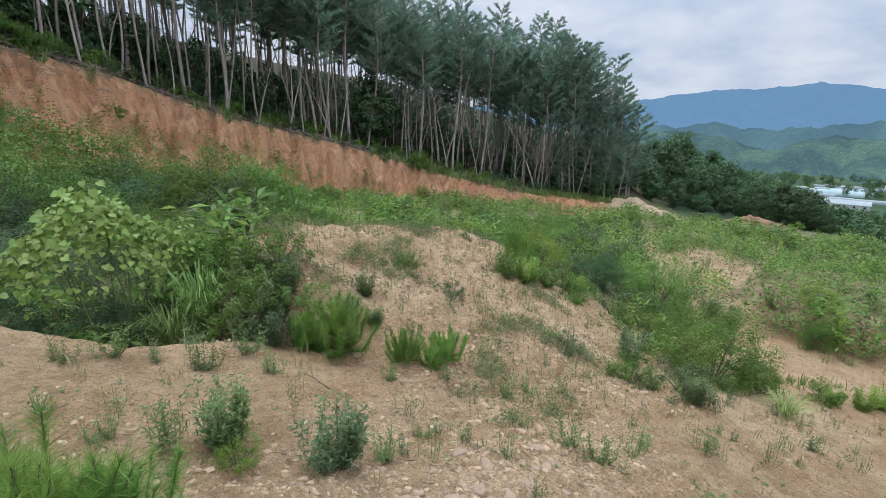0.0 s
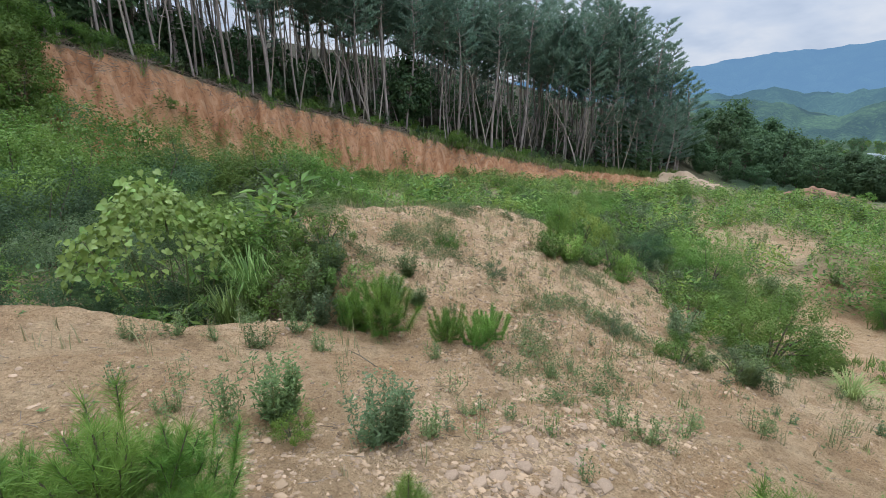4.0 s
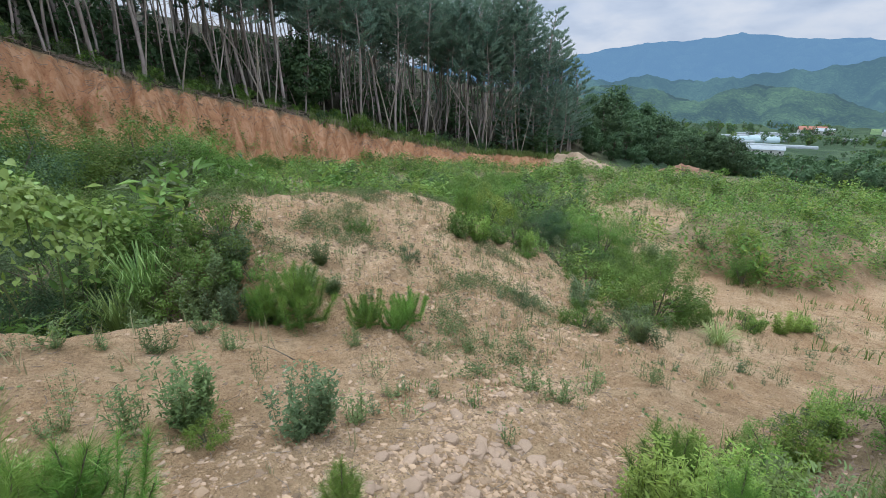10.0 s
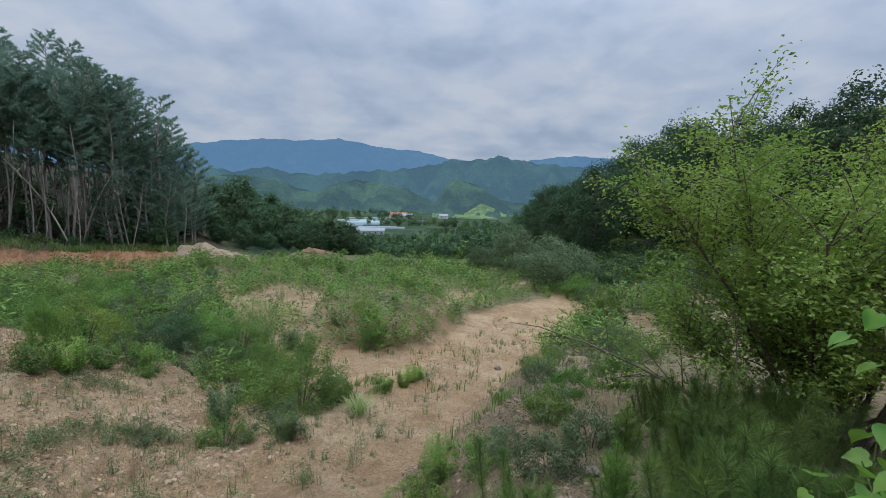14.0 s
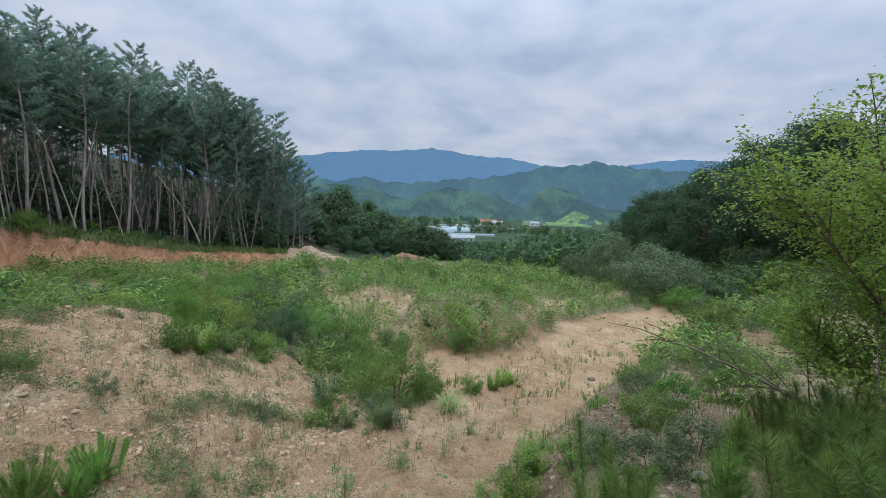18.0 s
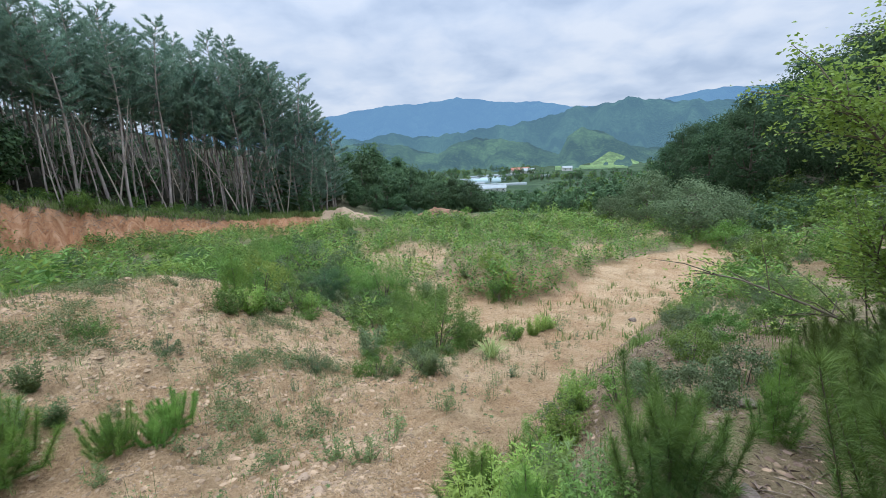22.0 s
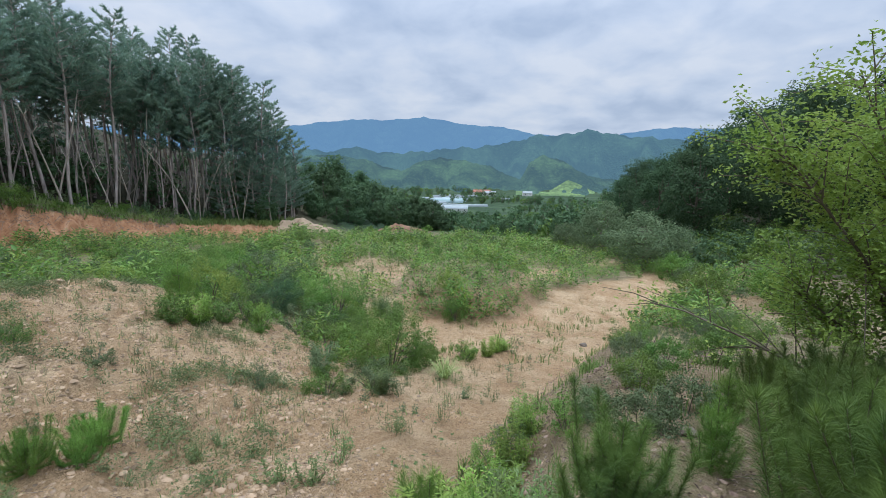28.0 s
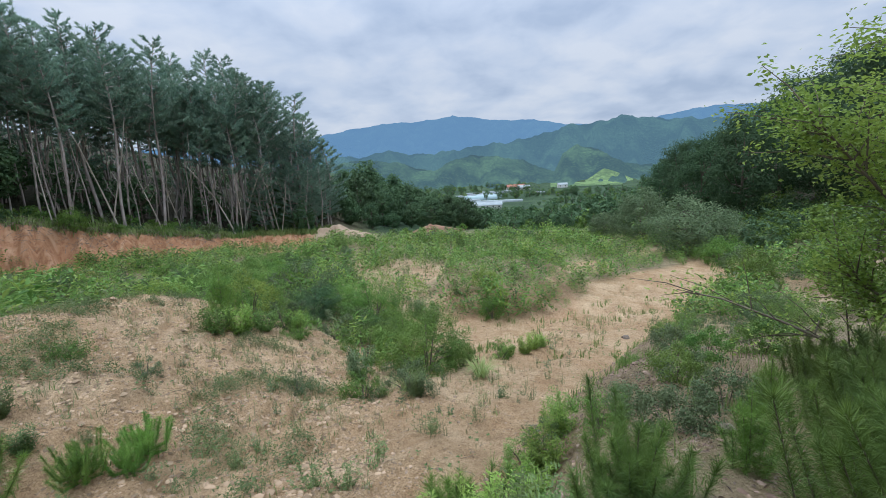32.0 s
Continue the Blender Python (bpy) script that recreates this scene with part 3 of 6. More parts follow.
# ---- large structure: one sheet of ground from the standing point to the horizon ----
def ground_sheet():
    az = np.radians(np.concatenate([np.arange(-24, 150, 0.29), np.arange(150, 336, 3.0)]))
    rad = [0.12]
    while rad[-1] < 4800:
        r = rad[-1]
        rad.append(r + (max(0.03, 0.022 * r) if r < 25 else 0.24 if r < 50 else 0.055 * r))
    rad = np.array(rad)
    x, y = np.sin(az)[None] * rad[:, None], np.cos(az)[None] * rad[:, None]
    z = ground(x, y)
    n = len(az)
    k = np.arange(len(rad) - 1)[:, None] * n + np.arange(n)[None]
    k2 = np.arange(len(rad) - 1)[:, None] * n + (np.arange(n)[None] + 1) % n
    s = Soup()
    centre = len(rad) * n
    v = np.concatenate([np.stack([x, y, z], -1).reshape(-1, 3), [[0, 0, float(ground(0.0, 0.01))]]])
    s.add(v, np.stack([k, k + n, k2 + n, k2], -1).reshape(-1, 4))
    s.f.append(np.stack([np.full(n, centre), np.arange(n), (np.arange(n) + 1) % n], -1))
    me = s.mesh("ground", SOIL, True)
    X, Y = v[:, 0], v[:, 1]
    A, Rr = polar(X, Y)
    d = Rr - bank_edge(A)
    wb = wob(X, Y, 1.3, 0.5)
    bare = np.maximum(sstep(-0.9, -0.1, inside(TONGUE, X, Y) + 0.3 * wb), sstep(-0.1, 0.3, np.interp(X, LIP_X, LIP_Y) + 0.25 - Y) * (1 - sstep(4, 5, X)))
    bare = np.maximum(bare, (1 - sstep(2.6, 3.6, Y - verge(X) - 1.4 * sstep(8, 12, X) * (1 - sstep(20, 24, X)) + 0.4 * wb)) * np.maximum(sstep(-1.6, -0.4, Y - verge(X) + 0.5 * wb), 1 - sstep(3.5, 6, X)) * sstep(0.5, 2, X) * (1 - sstep(22, 30, X)))
    bare = np.maximum(bare, sstep(0.25, 0.6, wob(X, Y, 3.0, 1.2) + 0.25 * wb) * 0.8 * (1 - sstep(26, 36, X)))
    bare = np.maximum(bare, np.maximum(0.6 * sstep(-1.2, 0.8, inside(SPARSE, X, Y) + 0.5 * wb), sstep(-0.4, 0.3, inside(BEND, X, Y) + 0.3 * wb)))
    bare = bare * (1 - 0.8 * sstep(0.98, 0.82, np.hypot((X - 19) / 5.5, (Y - 0.3) / 3.4) + 0.06 * wb))
    green = (1 - bare) * (1 - sstep(46, 60, Rr)) + sstep(46, 60, Rr)
    clay = sstep(-5.2, -4.6, d) * (1 - sstep(-0.05, 0.15, d)) * (1 - sstep(64, 67, A)) * sstep(-1, 2.5, A + 1.5 * wob(X, Y, 1.2))
    # Litter under pines and slope trees; its colour holds their shade too.
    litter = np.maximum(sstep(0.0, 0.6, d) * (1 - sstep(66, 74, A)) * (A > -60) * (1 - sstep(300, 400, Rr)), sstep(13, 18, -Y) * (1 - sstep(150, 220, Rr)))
    field = sstep(46, 58, Rr) * (1 - litter)
    face = np.hypot((X - 19) / 5.5, (Y - 0.3) / 3.4) + 0.12 * wb
    clay = np.maximum(clay, 0.28 * sstep(1.02, 0.92, face) * sstep(0.4, 0.6, face) * (1 - sstep(17, 19, X + 0.6 * Y)))
    berm = sstep(0.2, 1.0, verge(X) - Y + 0.3 * wb) * sstep(0.3, 1.2, X) * (1 - sstep(14, 20, X))
    green = np.maximum(green, 0.75 * berm)
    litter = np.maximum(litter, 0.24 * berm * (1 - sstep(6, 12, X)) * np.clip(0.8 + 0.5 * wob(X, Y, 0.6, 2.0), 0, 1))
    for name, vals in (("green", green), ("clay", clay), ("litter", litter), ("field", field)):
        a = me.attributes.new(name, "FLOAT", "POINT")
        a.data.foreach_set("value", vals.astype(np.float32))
    return tagged(new("ground", me), "sandy hillside ground with a dirt track and red clay bank", "ground", kind="structure")


ground_sheet()


def ridge(name, label, dist, depth, angles, tops, foot, material, rough, step=0.35):
    """A far range of hills: a strip of relief whose crest follows the angles."""
    az = np.arange(angles[0], angles[-1], step)
    crest = EYE + dist * np.tan(np.radians(np.interp(az, angles, tops)))
    q = np.linspace(-1, 0.6, 44)
    sh = np.exp(-(q / 0.42) ** 2)
    sh = (sh - sh[0]) / (1 - sh[0])
    R2 = dist + depth * q[:, None] + depth * 0.10 * np.sin(az * 0.9)[None] * (q[:, None] < -0.05)
    r2 = np.random.default_rng(int(dist))
    ph = r2.uniform(0, 6.28, 12)
    fold = sum(np.sin(az[None] * (0.8 + 0.62 * i) + q[:, None] * (5 - 1.3 * i) * (-1) ** i + ph[i]) / (1 + 0.55 * i) for i in range(9)) / 3.2
    crest = crest + dist * 0.0011 * rough * sum(np.sin(az * (2.1 + 1.9 * i) + ph[i]) / (1 + 0.8 * i) for i in range(9))
    S = np.clip(sh[:, None] + 0.30 * rough * fold * np.sin(np.pi * np.clip(-q * 1.08, 0, 1))[:, None], 0, 1.0)
    Z = foot + (crest[None] - foot) * S
    a = np.radians(az)[None]
    v = np.stack([np.sin(a) * R2, np.cos(a) * R2, Z], -1)
    n = len(az)
    k = np.arange(len(q) - 1)[:, None] * n + np.arange(n - 1)[None]
    me = Soup().add(v, np.stack([k, k + 1, k + 1 + n, k + n], -1).reshape(-1, 4)).mesh(name, material, True)
    return tagged(new(name, me), label, "mountain" if dist > 3000 else "hill", kind="structure")


# The haze on each range is painted: part of its surface glows blue.
ridge("backdrop_mountains", "far forested mountain range, blue with painted haze", 4200, 900, (-40, 20, 45, 60, 66.5, 71, 75, 79, 83, 85.5, 88.7, 93, 96.8, 101, 106, 109, 112, 115.6, 122, 140, 200),
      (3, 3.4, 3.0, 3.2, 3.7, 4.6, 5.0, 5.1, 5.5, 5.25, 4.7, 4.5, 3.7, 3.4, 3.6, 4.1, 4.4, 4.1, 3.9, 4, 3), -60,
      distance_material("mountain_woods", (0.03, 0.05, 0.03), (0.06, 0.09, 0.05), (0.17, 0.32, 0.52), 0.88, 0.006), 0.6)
ridge("backdrop_hills", "green wooded hills beyond the valley, haze painted on", 2400, 900, (30, 55, 62, 68.7, 72, 74.8, 78, 80.4, 84, 86, 90, 94, 97.4, 100, 103, 105.5, 107.8, 113, 120, 140, 160),
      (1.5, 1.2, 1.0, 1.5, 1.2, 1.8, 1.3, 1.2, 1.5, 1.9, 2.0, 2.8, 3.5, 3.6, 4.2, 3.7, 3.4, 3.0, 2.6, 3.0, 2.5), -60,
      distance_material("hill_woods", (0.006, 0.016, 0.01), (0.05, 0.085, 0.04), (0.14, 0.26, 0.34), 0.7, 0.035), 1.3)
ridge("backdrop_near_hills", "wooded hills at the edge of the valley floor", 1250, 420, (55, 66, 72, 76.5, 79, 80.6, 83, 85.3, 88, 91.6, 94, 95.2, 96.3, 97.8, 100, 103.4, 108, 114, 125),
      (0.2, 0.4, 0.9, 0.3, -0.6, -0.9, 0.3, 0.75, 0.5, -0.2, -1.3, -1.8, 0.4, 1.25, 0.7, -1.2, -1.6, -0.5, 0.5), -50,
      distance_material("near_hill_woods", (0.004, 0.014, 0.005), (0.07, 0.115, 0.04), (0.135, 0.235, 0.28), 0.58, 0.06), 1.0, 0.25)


# ---- trees ----
def pine_parts(seed, h, low, spread, lean, thick, boughs=40):
    """A tall forest pine: bare crooked trunk, thin dead limbs, and layers of needle tufts above."""
    global rng
    rng = np.random.default_rng(seed)
    t = np.linspace(0, 1, 9)
    crook = np.stack([lean[0] * t ** 1.3 + 0.22 * np.sin(t * 7 + seed), lean[1] * t ** 1.3 + 0.2 * np.sin(t * 6 + 2 * seed), h * t], -1)
    crook[:, :2] -= crook[0, :2]
    crook[0, :2] = 0
    st = Soup()
    tube(st, crook, (thick * (1 - t) ** 0.7 + 0.015), 7)
    br, nd = st, Soup()

    def on_trunk(q):
        return np.array([np.interp(q, t, crook[:, i]) for i in range(3)])

    for i in range(9):
        q = rng.uniform(low * 0.4, low)
        a, l = rng.uniform(0, 6.28), rng.uniform(0.3, 1.0)
        p = on_trunk(q)
        tube(br, [p, p + (l * np.cos(a), l * np.sin(a), l * rng.uniform(-0.1, 0.5))], (0.022, 0.006), 3)
    for i in range(boughs):
        q = low + (1 - low) * ((i + rng.uniform(0, 0.9)) / boughs)
        a = i * 2.4 + rng.uniform(-0.4, 0.4)
        g = (q - low) / (1 - low)
        l = spread * (0.5 + 0.5 * min(1, g * 3)) * (1.04 - g) ** 0.7 * rng.uniform(0.5, 1.15) + 0.15
        rise = rng.uniform(0.0, 0.3) + 0.55 * g * g
        p, way = on_trunk(q), np.array([np.cos(a), np.sin(a), rise])
        s = np.linspace(0, 1, 4)[:, None]
        path = p + way * l * s + np.array([0, 0, 0.22 * l]) * s ** 2
        tube(br, path, np.linspace(0.035, 0.008, 4), 3)
        # flat fronds of side twigs, bristling upwards
        m = max(5, int(4.6 * l) + 3)
        u = np.linspace(0.3, 1.0, m) + rng.uniform(-0.05, 0.05, m)
        root = p + way * l * u[:, None] + np.array([0, 0, 0.22 * l]) * u[:, None] ** 2
        turn = a + np.where(np.arange(m) % 2, 1, -1) * rng.uniform(0.35, 1.1, m)
        tl = (0.25 + 0.3 * l * (1.1 - u)) * rng.uniform(0.7, 1.2, m)
        tw = np.stack([np.cos(turn), np.sin(turn), rng.uniform(0.1, 0.5, m)], -1)
        per = 24
        v = rng.uniform(0.0, 1.0, (m, per))
        at = (root[:, None] + tw[:, None] * (tl[:, None] * v)[..., None]).reshape(-1, 3) + rng.normal(size=(m * per, 3)) * 0.025
        along = ball(m * per) * (0.8, 0.8, 0.5) + (0, 0, 0.45) + 0.7 * np.repeat(tw, per, 0)
        needles(nd, at, along, rng.uniform(0.15, 0.32, m * per), 0.05)
    return (("trunk", st.mesh("trunk", BARK, True), "pale crooked pine trunk"), ("crown", nd.mesh("crown", PINE_FAR)))


def thin_parts(seed, h, lean):
    """A thin pale trunk, crooked and nearly bare, with a fork."""
    r = np.random.default_rng(seed)
    t = np.linspace(0, 1, 8)
    p = np.stack([lean[0] * t ** 1.3 + 0.1 * np.sin(5 * t + seed), lean[1] * t ** 1.2 + 0.1 * np.sin(4 * t), h * t], -1) - (0.1 * math.sin(seed), 0, 0)
    s = Soup()
    tube(s, p, 0.05 * (1 - t) ** 0.6 + 0.012, 6)
    for i in range(6):
        k = int(r.integers(2, 7))
        a, l = r.uniform(0, 6.28), r.uniform(0.4, 1.8)
        tube(s, [p[k], p[k] + (l * 0.4 * np.cos(a), l * 0.4 * np.sin(a), l * 0.5), p[k] + (l * 0.6 * np.cos(a), l * 0.6 * np.sin(a), l)], (0.024, 0.016, 0.006), 4)
    return (("trunk", s.mesh("trunk", BARK_PALE, True)),)


PINES = Kind("pine_tree", [pine_parts(10 + i, h, lo, sp, ln, th) for i, (h, lo, sp, ln, th) in enumerate((
    (14.2, 0.50, 2.8, (0.5, -0.3), 0.10), (13.0, 0.54, 2.5, (-0.5, 0.6), 0.07), (14.8, 0.48, 3.0, (0.9, 0.2), 0.11), (12.2, 0.57, 2.2, (0.2, 1.0), 0.062), (13.8, 0.46, 2.8, (-0.9, -0.5), 0.085),
    (12.0, 0.55, 1.7, (1.1, -0.7), 0.06), (10.5, 0.6, 1.3, (-1.3, 0.9), 0.05), (12.5, 0.46, 2.5, (0.4, -0.8), 0.1)))],
    "tall pine with a bare pale trunk and a feathery dark crown", "tree", "pines of the wood above the bank")
DEEP_PINES = [pine_parts(25 + i, 13.5, 0.42, 2.4, (0.5, 0.3), 0.1, 15) for i in range(2)]
EDGE_PINES = Kind("pine_tree", [pine_parts(30 + i, h, lo, sp, ln, th, 40) for i, (h, lo, sp, ln, th) in enumerate(((13.0, 0.28, 2.7, (0.6, -0.4), 0.14), (10.5, 0.2, 2.6, (-0.4, -0.6), 0.12), (8.0, 0.12, 2.2, (0.3, 0.2), 0.1)))],
    "pine at the wood's edge, branched low down", "tree", "pines of the wood above the bank")
THIN = Kind("dead_tree", [thin_parts(36, 7.5, (1.6, 0.5)), thin_parts(37, 6.5, (-2.4, 0.8)), thin_parts(38, 8.5, (0.5, -1.0)), thin_parts(39, 6.0, (3.0, -0.6))],
    "thin pale bare trunk leaning among the pines", "tree", "bare trunks at the wood's edge")


def crown_tree(seed, h, w, base, material, n=70, per=44, leaf=0.2, bark=None):
    """A leafy tree: a short trunk, limbs, and a crown of many leafy clumps with gaps."""
    global rng
    rng = np.random.default_rng(seed)
    st, lf = Soup(), Soup()
    br = st
    tube(st, [(0, 0, -0.1), (0.05, 0.03, base * h * 0.6), (0.1, -0.05, h * 0.62)], (0.02 * h + 0.02, 0.016 * h, 0.006 * h), 7)
    c = ball(n) * rng.uniform(0.45, 1.0, (n, 1)) ** 0.6 * (w / 2, w / 2, (1 - base) * h / 2) + (0, 0, h * (1 + base) / 2)
    c[:, :2] *= np.where(c[:, 2:3] > h * 0.75, 0.8, 1.0)
    for p in c[:: max(1, n // 16)]:
        q = np.array([0.05, 0, min(p[2] * 0.7, h * 0.55)])
        tube(br, [q, (q + p) / 2 + (0, 0, -0.05 * h), p], (0.008 * h + 0.01, 0.005 * h + 0.006, 0.006), 4)
    rad = rng.uniform(0.10, 0.2, n) * w
    at = np.repeat(c, per, 0) + ball(n * per) * np.repeat(rad, per)[:, None] * rng.uniform(0.3, 1, (n * per, 1)) ** 0.5 * (1, 1, 0.75)
    out_ = unit(at - np.repeat(c, per, 0)) + 0.5 * unit(at - (0, 0, h * 0.45)) + (0, 0, 0.35)
    leaves(lf, at, np.cross(out_, ball(n * per)), out_ + 0.55 * ball(n * per), rng.uniform(0.7, 1.3, n * per) * leaf, leaf * 0.78)
    return (("trunk", st.mesh("trunk", bark or BARK_DARK, True)), ("crown", lf.mesh("crown", material)))


DARK_TREES = Kind("tree", [crown_tree(40, 7.5, 5.4, 0.08, LEAF_DARK, 95, 30, 0.36), crown_tree(41, 9.0, 5.6, 0.12, LEAF_DARK, 100, 30, 0.37), crown_tree(42, 6.2, 5.8, 0.05, LEAF_DARK, 90, 30, 0.35), crown_tree(43, 8.0, 4.6, 0.1, LEAF_DARK, 85, 30, 0.34)],
                  "dense dark green tree with a rounded crown", "tree", "trees round the clearing")
HILL_TREES = Kind("tree", [crown_tree(47, 8.5, 6.0, 0.06, LEAF_HILL, 110, 70, 0.19), crown_tree(48, 9.5, 5.4, 0.1, LEAF_HILL, 110, 70, 0.19), crown_tree(49, 8.0, 4.6, 0.1, LEAF_HILL, 90, 70, 0.18)], "dark tree at the front of the wooded slope", "tree", "trees of the wooded slope")
WILLOW = Kind("willow_tree", [crown_tree(50, 5.4, 5.0, 0.0, LEAF_WILLOW, 80, 100, 0.15), crown_tree(51, 6.0, 5.2, 0.02, LEAF_WILLOW, 84, 100, 0.15)], "broad grey-green willow with a rounded crown", "tree", "willows below the track")


def bush_parts(seed, w, h, material, n=46, per=46, leaf=0.075, stems=9, slim=0.5):
    global rng
    rng = np.random.default_rng(seed)
    br, lf, feet = Soup(), Soup(), []
    c = ball(n) * rng.uniform(0.4, 1.0, (n, 1)) ** 0.55 * (w / 2, w / 2, h * 0.5)
    c[:, 2] = np.abs(c[:, 2] + h * 0.42) + 0.05
    c *= 1 + 0.14 * rng.normal(size=(n, 1))
    for i in range(stems):
        p = c[rng.integers(n)]
        b = np.array([*(p[:2] * 0.12), -0.05])
        feet.append(br.n)
        tube(br, [b, b * 0.4 + p * 0.45 + (0, 0, 0.12 * h), p + (0, 0, 0.04)], (0.014 * h + 0.004, 0.009 * h + 0.003, 0.003), 4)
    rad = rng.uniform(0.08, 0.19, n) * (w + h) / 2
    at = np.repeat(c, per, 0) + ball(n * per) * np.repeat(rad, per)[:, None] * rng.uniform(0.2, 1, (n * per, 1)) ** 0.5
    at[:, 2] = np.maximum(at[:, 2], 0.02)
    out_ = unit(at - np.repeat(c, per, 0)) + 0.5 * unit(at - (0, 0, h * 0.35)) + (0, 0, 0.4)
    leaves(lf, at, np.cross(out_, ball(n * per)) + 0.3 * ball(n * per) + (0, 0, 0.25), out_ + 0.7 * ball(n * per), rng.uniform(0.7, 1.35, n * per) * leaf, leaf * slim)
    root_crown(br, feet, 0.08)
    return (("woody_base", br.mesh("woody_base", BARK_DARK)), ("foliage", lf.mesh("foliage", material)))


SHRUBS = Kind("shrub", [bush_parts(60, 2.0, 1.5, LEAF_MID, 62, 76, 0.078), bush_parts(61, 1.8, 1.2, MEADOW, 56, 84, 0.072, slim=0.4), bush_parts(62, 2.2, 1.3, LEAF_BLUE, 60, 64, 0.085), bush_parts(63, 1.6, 1.6, LEAF_DARK, 80, 80, 0.055), bush_parts(64, 1.7, 1.6, LEAF_MID, 100, 84, 0.046),
                        bush_parts(160, 2.0, 1.4, LEAF_MID, 90, 170, 0.042, 16, 0.42), bush_parts(161, 1.8, 1.2, MEADOW, 80, 150, 0.05, 14, 0.28), bush_parts(162, 2.1, 1.3, LEAF_BLUE, 90, 150, 0.042, 18, 0.4), bush_parts(163, 1.6, 1.5, LEAF_DARK, 90, 150, 0.038, 14, 0.5), bush_parts(164, 1.7, 1.5, LEAF_MID, 100, 150, 0.036, 16, 0.45)],
              "leafy green shrub growing wild on the slope", "shrub", "shrubs on the slope")
FOOT_SHRUBS = Kind("shrub", [bush_parts(65 + i, 1.9, 1.3, mat, 26, 22, 0.18) for i, mat in enumerate((LEAF_MID, LEAF_DARK, LEAF_BLUE, LEAF_MID))],
                   "leafy shrub at the foot of the pines", "shrub", "shrubs under the wood")
LOW = Kind("low_bush", [bush_parts(70, 1.0, 0.6, LEAF_MID, 34, 76, 0.042, 10, 0.4), bush_parts(71, 1.1, 0.5, MEADOW, 34, 76, 0.046, 10, 0.3), bush_parts(72, 0.9, 0.7, LEAF_LIME, 32, 76, 0.042, 10, 0.4), bush_parts(73, 1.2, 0.6, LEAF_BLUE, 36, 76, 0.038, 12, 0.4)],
           "low bushy green weed on sandy soil", "bush", "low bushes")


def sapling_parts(seed, h, w, width=0.0032, dense=1.0, length=0.17, material=None):
    """A young pine: upright leader, whorls of rising shoots, long soft needles all along."""
    global rng
    rng = np.random.default_rng(seed)
    st, nd = Soup(), Soup()
    shoots = [np.array([(0, 0, -0.03), (0.01, 0.01, h * 0.5), (0.0, 0.02, h)])]
    tube(st, shoots[0], (0.014 * h + 0.004, 0.010 * h + 0.003, 0.004), 5)
    for ring in range(5):
        z = h * (0.02 + 0.17 * ring)
        for i in range(7):
            a = i * 6.283 / 7 + ring * 0.45 + rng.uniform(-0.3, 0.3)
            l = w / 2 * (1.05 - 0.17 * ring) * rng.uniform(0.6, 1.15)
            o = np.array([np.cos(a), np.sin(a), 0])
            p = np.array([(0, 0, z), o * l * 0.6 + (0, 0, z + 0.16 * l), o * l * rng.uniform(0.75, 0.95) + (0, 0, z + l * rng.uniform(0.65, 1.25))])
            shoots.append(p)
            tube(st, p, (0.005, 0.004, 0.003), 4)
    for p in shoots:
        ln = np.linalg.norm(np.diff(p, axis=0), axis=1).sum()
        m = int(150 * ln * dense / 0.5)
        u = rng.uniform(0.12, 1.02, m)
        at = np.stack([np.interp(u, (0, 0.5, 1), p[:, i]) for i in range(3)], -1)
        way = unit(p[2] - p[1])
        needles(nd, at, ball(m) * 1.0 + way * 0.7 + (0, 0, 0.2), rng.uniform(0.6, 1.15, m) * length, width)
    return (("stem", st.mesh("stem", BARK_DARK)), ("needles", nd.mesh("needles", material or PINE_YOUNG)))


SAPLING = Kind("pine_sapling", [sapling_parts(80, 0.8, 0.95, 0.0032, 2.6, 0.14), sapling_parts(81, 0.6, 0.85, 0.0032, 2.6, 0.13), sapling_parts(82, 1.0, 0.8, 0.0032, 2.6, 0.14), sapling_parts(83, 0.85, 1.25, 0.0028, 4.6, 0.13, PINE_SHADED), sapling_parts(84, 1.0, 1.2, 0.0028, 4.6, 0.13, PINE_SHADED), sapling_parts(85, 0.85, 1.1, 0.0032, 4.2, 0.115), sapling_parts(86, 0.6, 1.2, 0.0032, 4.0, 0.11)],
               "young bright green pine with soft upright shoots", "sapling", "young pines")


def weed_parts(seed, h, stems, material, leaf, slim=0.4, spread=0.35, per=26, bare=0.1):
    """An upright weed: several stems, with leaves all the way up."""
    global rng
    rng = np.random.default_rng(seed)
    st, lf, feet = Soup(), Soup(), []
    for i in range(stems):
        a, l = rng.uniform(0, 6.28), h * rng.uniform(0.6, 1.05)
        o = np.array([np.cos(a), np.sin(a), 0]) * spread * h * rng.uniform(0.2, 1.0)
        p = np.array([o * 0.15, o * 0.85 + (0, 0, l * 0.42), o * 0.95 + (0, 0, l)])
        feet.append(st.n)
        tube(st, p - (0, 0, 0.02), (0.004, 0.003, 0.0015), 3)
        u = rng.uniform(bare, 1.03, per)
        at = np.stack([np.interp(u, (0, 0.5, 1), p[:, j]) for j in range(3)], -1)
        at = at + rng.normal(size=at.shape) * h * (0.055, 0.055, 0.03)
        out_ = ball(per) * (1, 1, 0.4)
        leaves(lf, at, out_ + (0, 0, 0.5), ball(per) * 0.3 + (0, 0, 1), leaf * rng.uniform(0.6, 1.2, per) * (1.15 - 0.5 * u), leaf * slim)
    root_crown(st, feet)
    return (("stalk", st.mesh("stalk", STEM)), ("foliage", lf.mesh("foliage", material)))


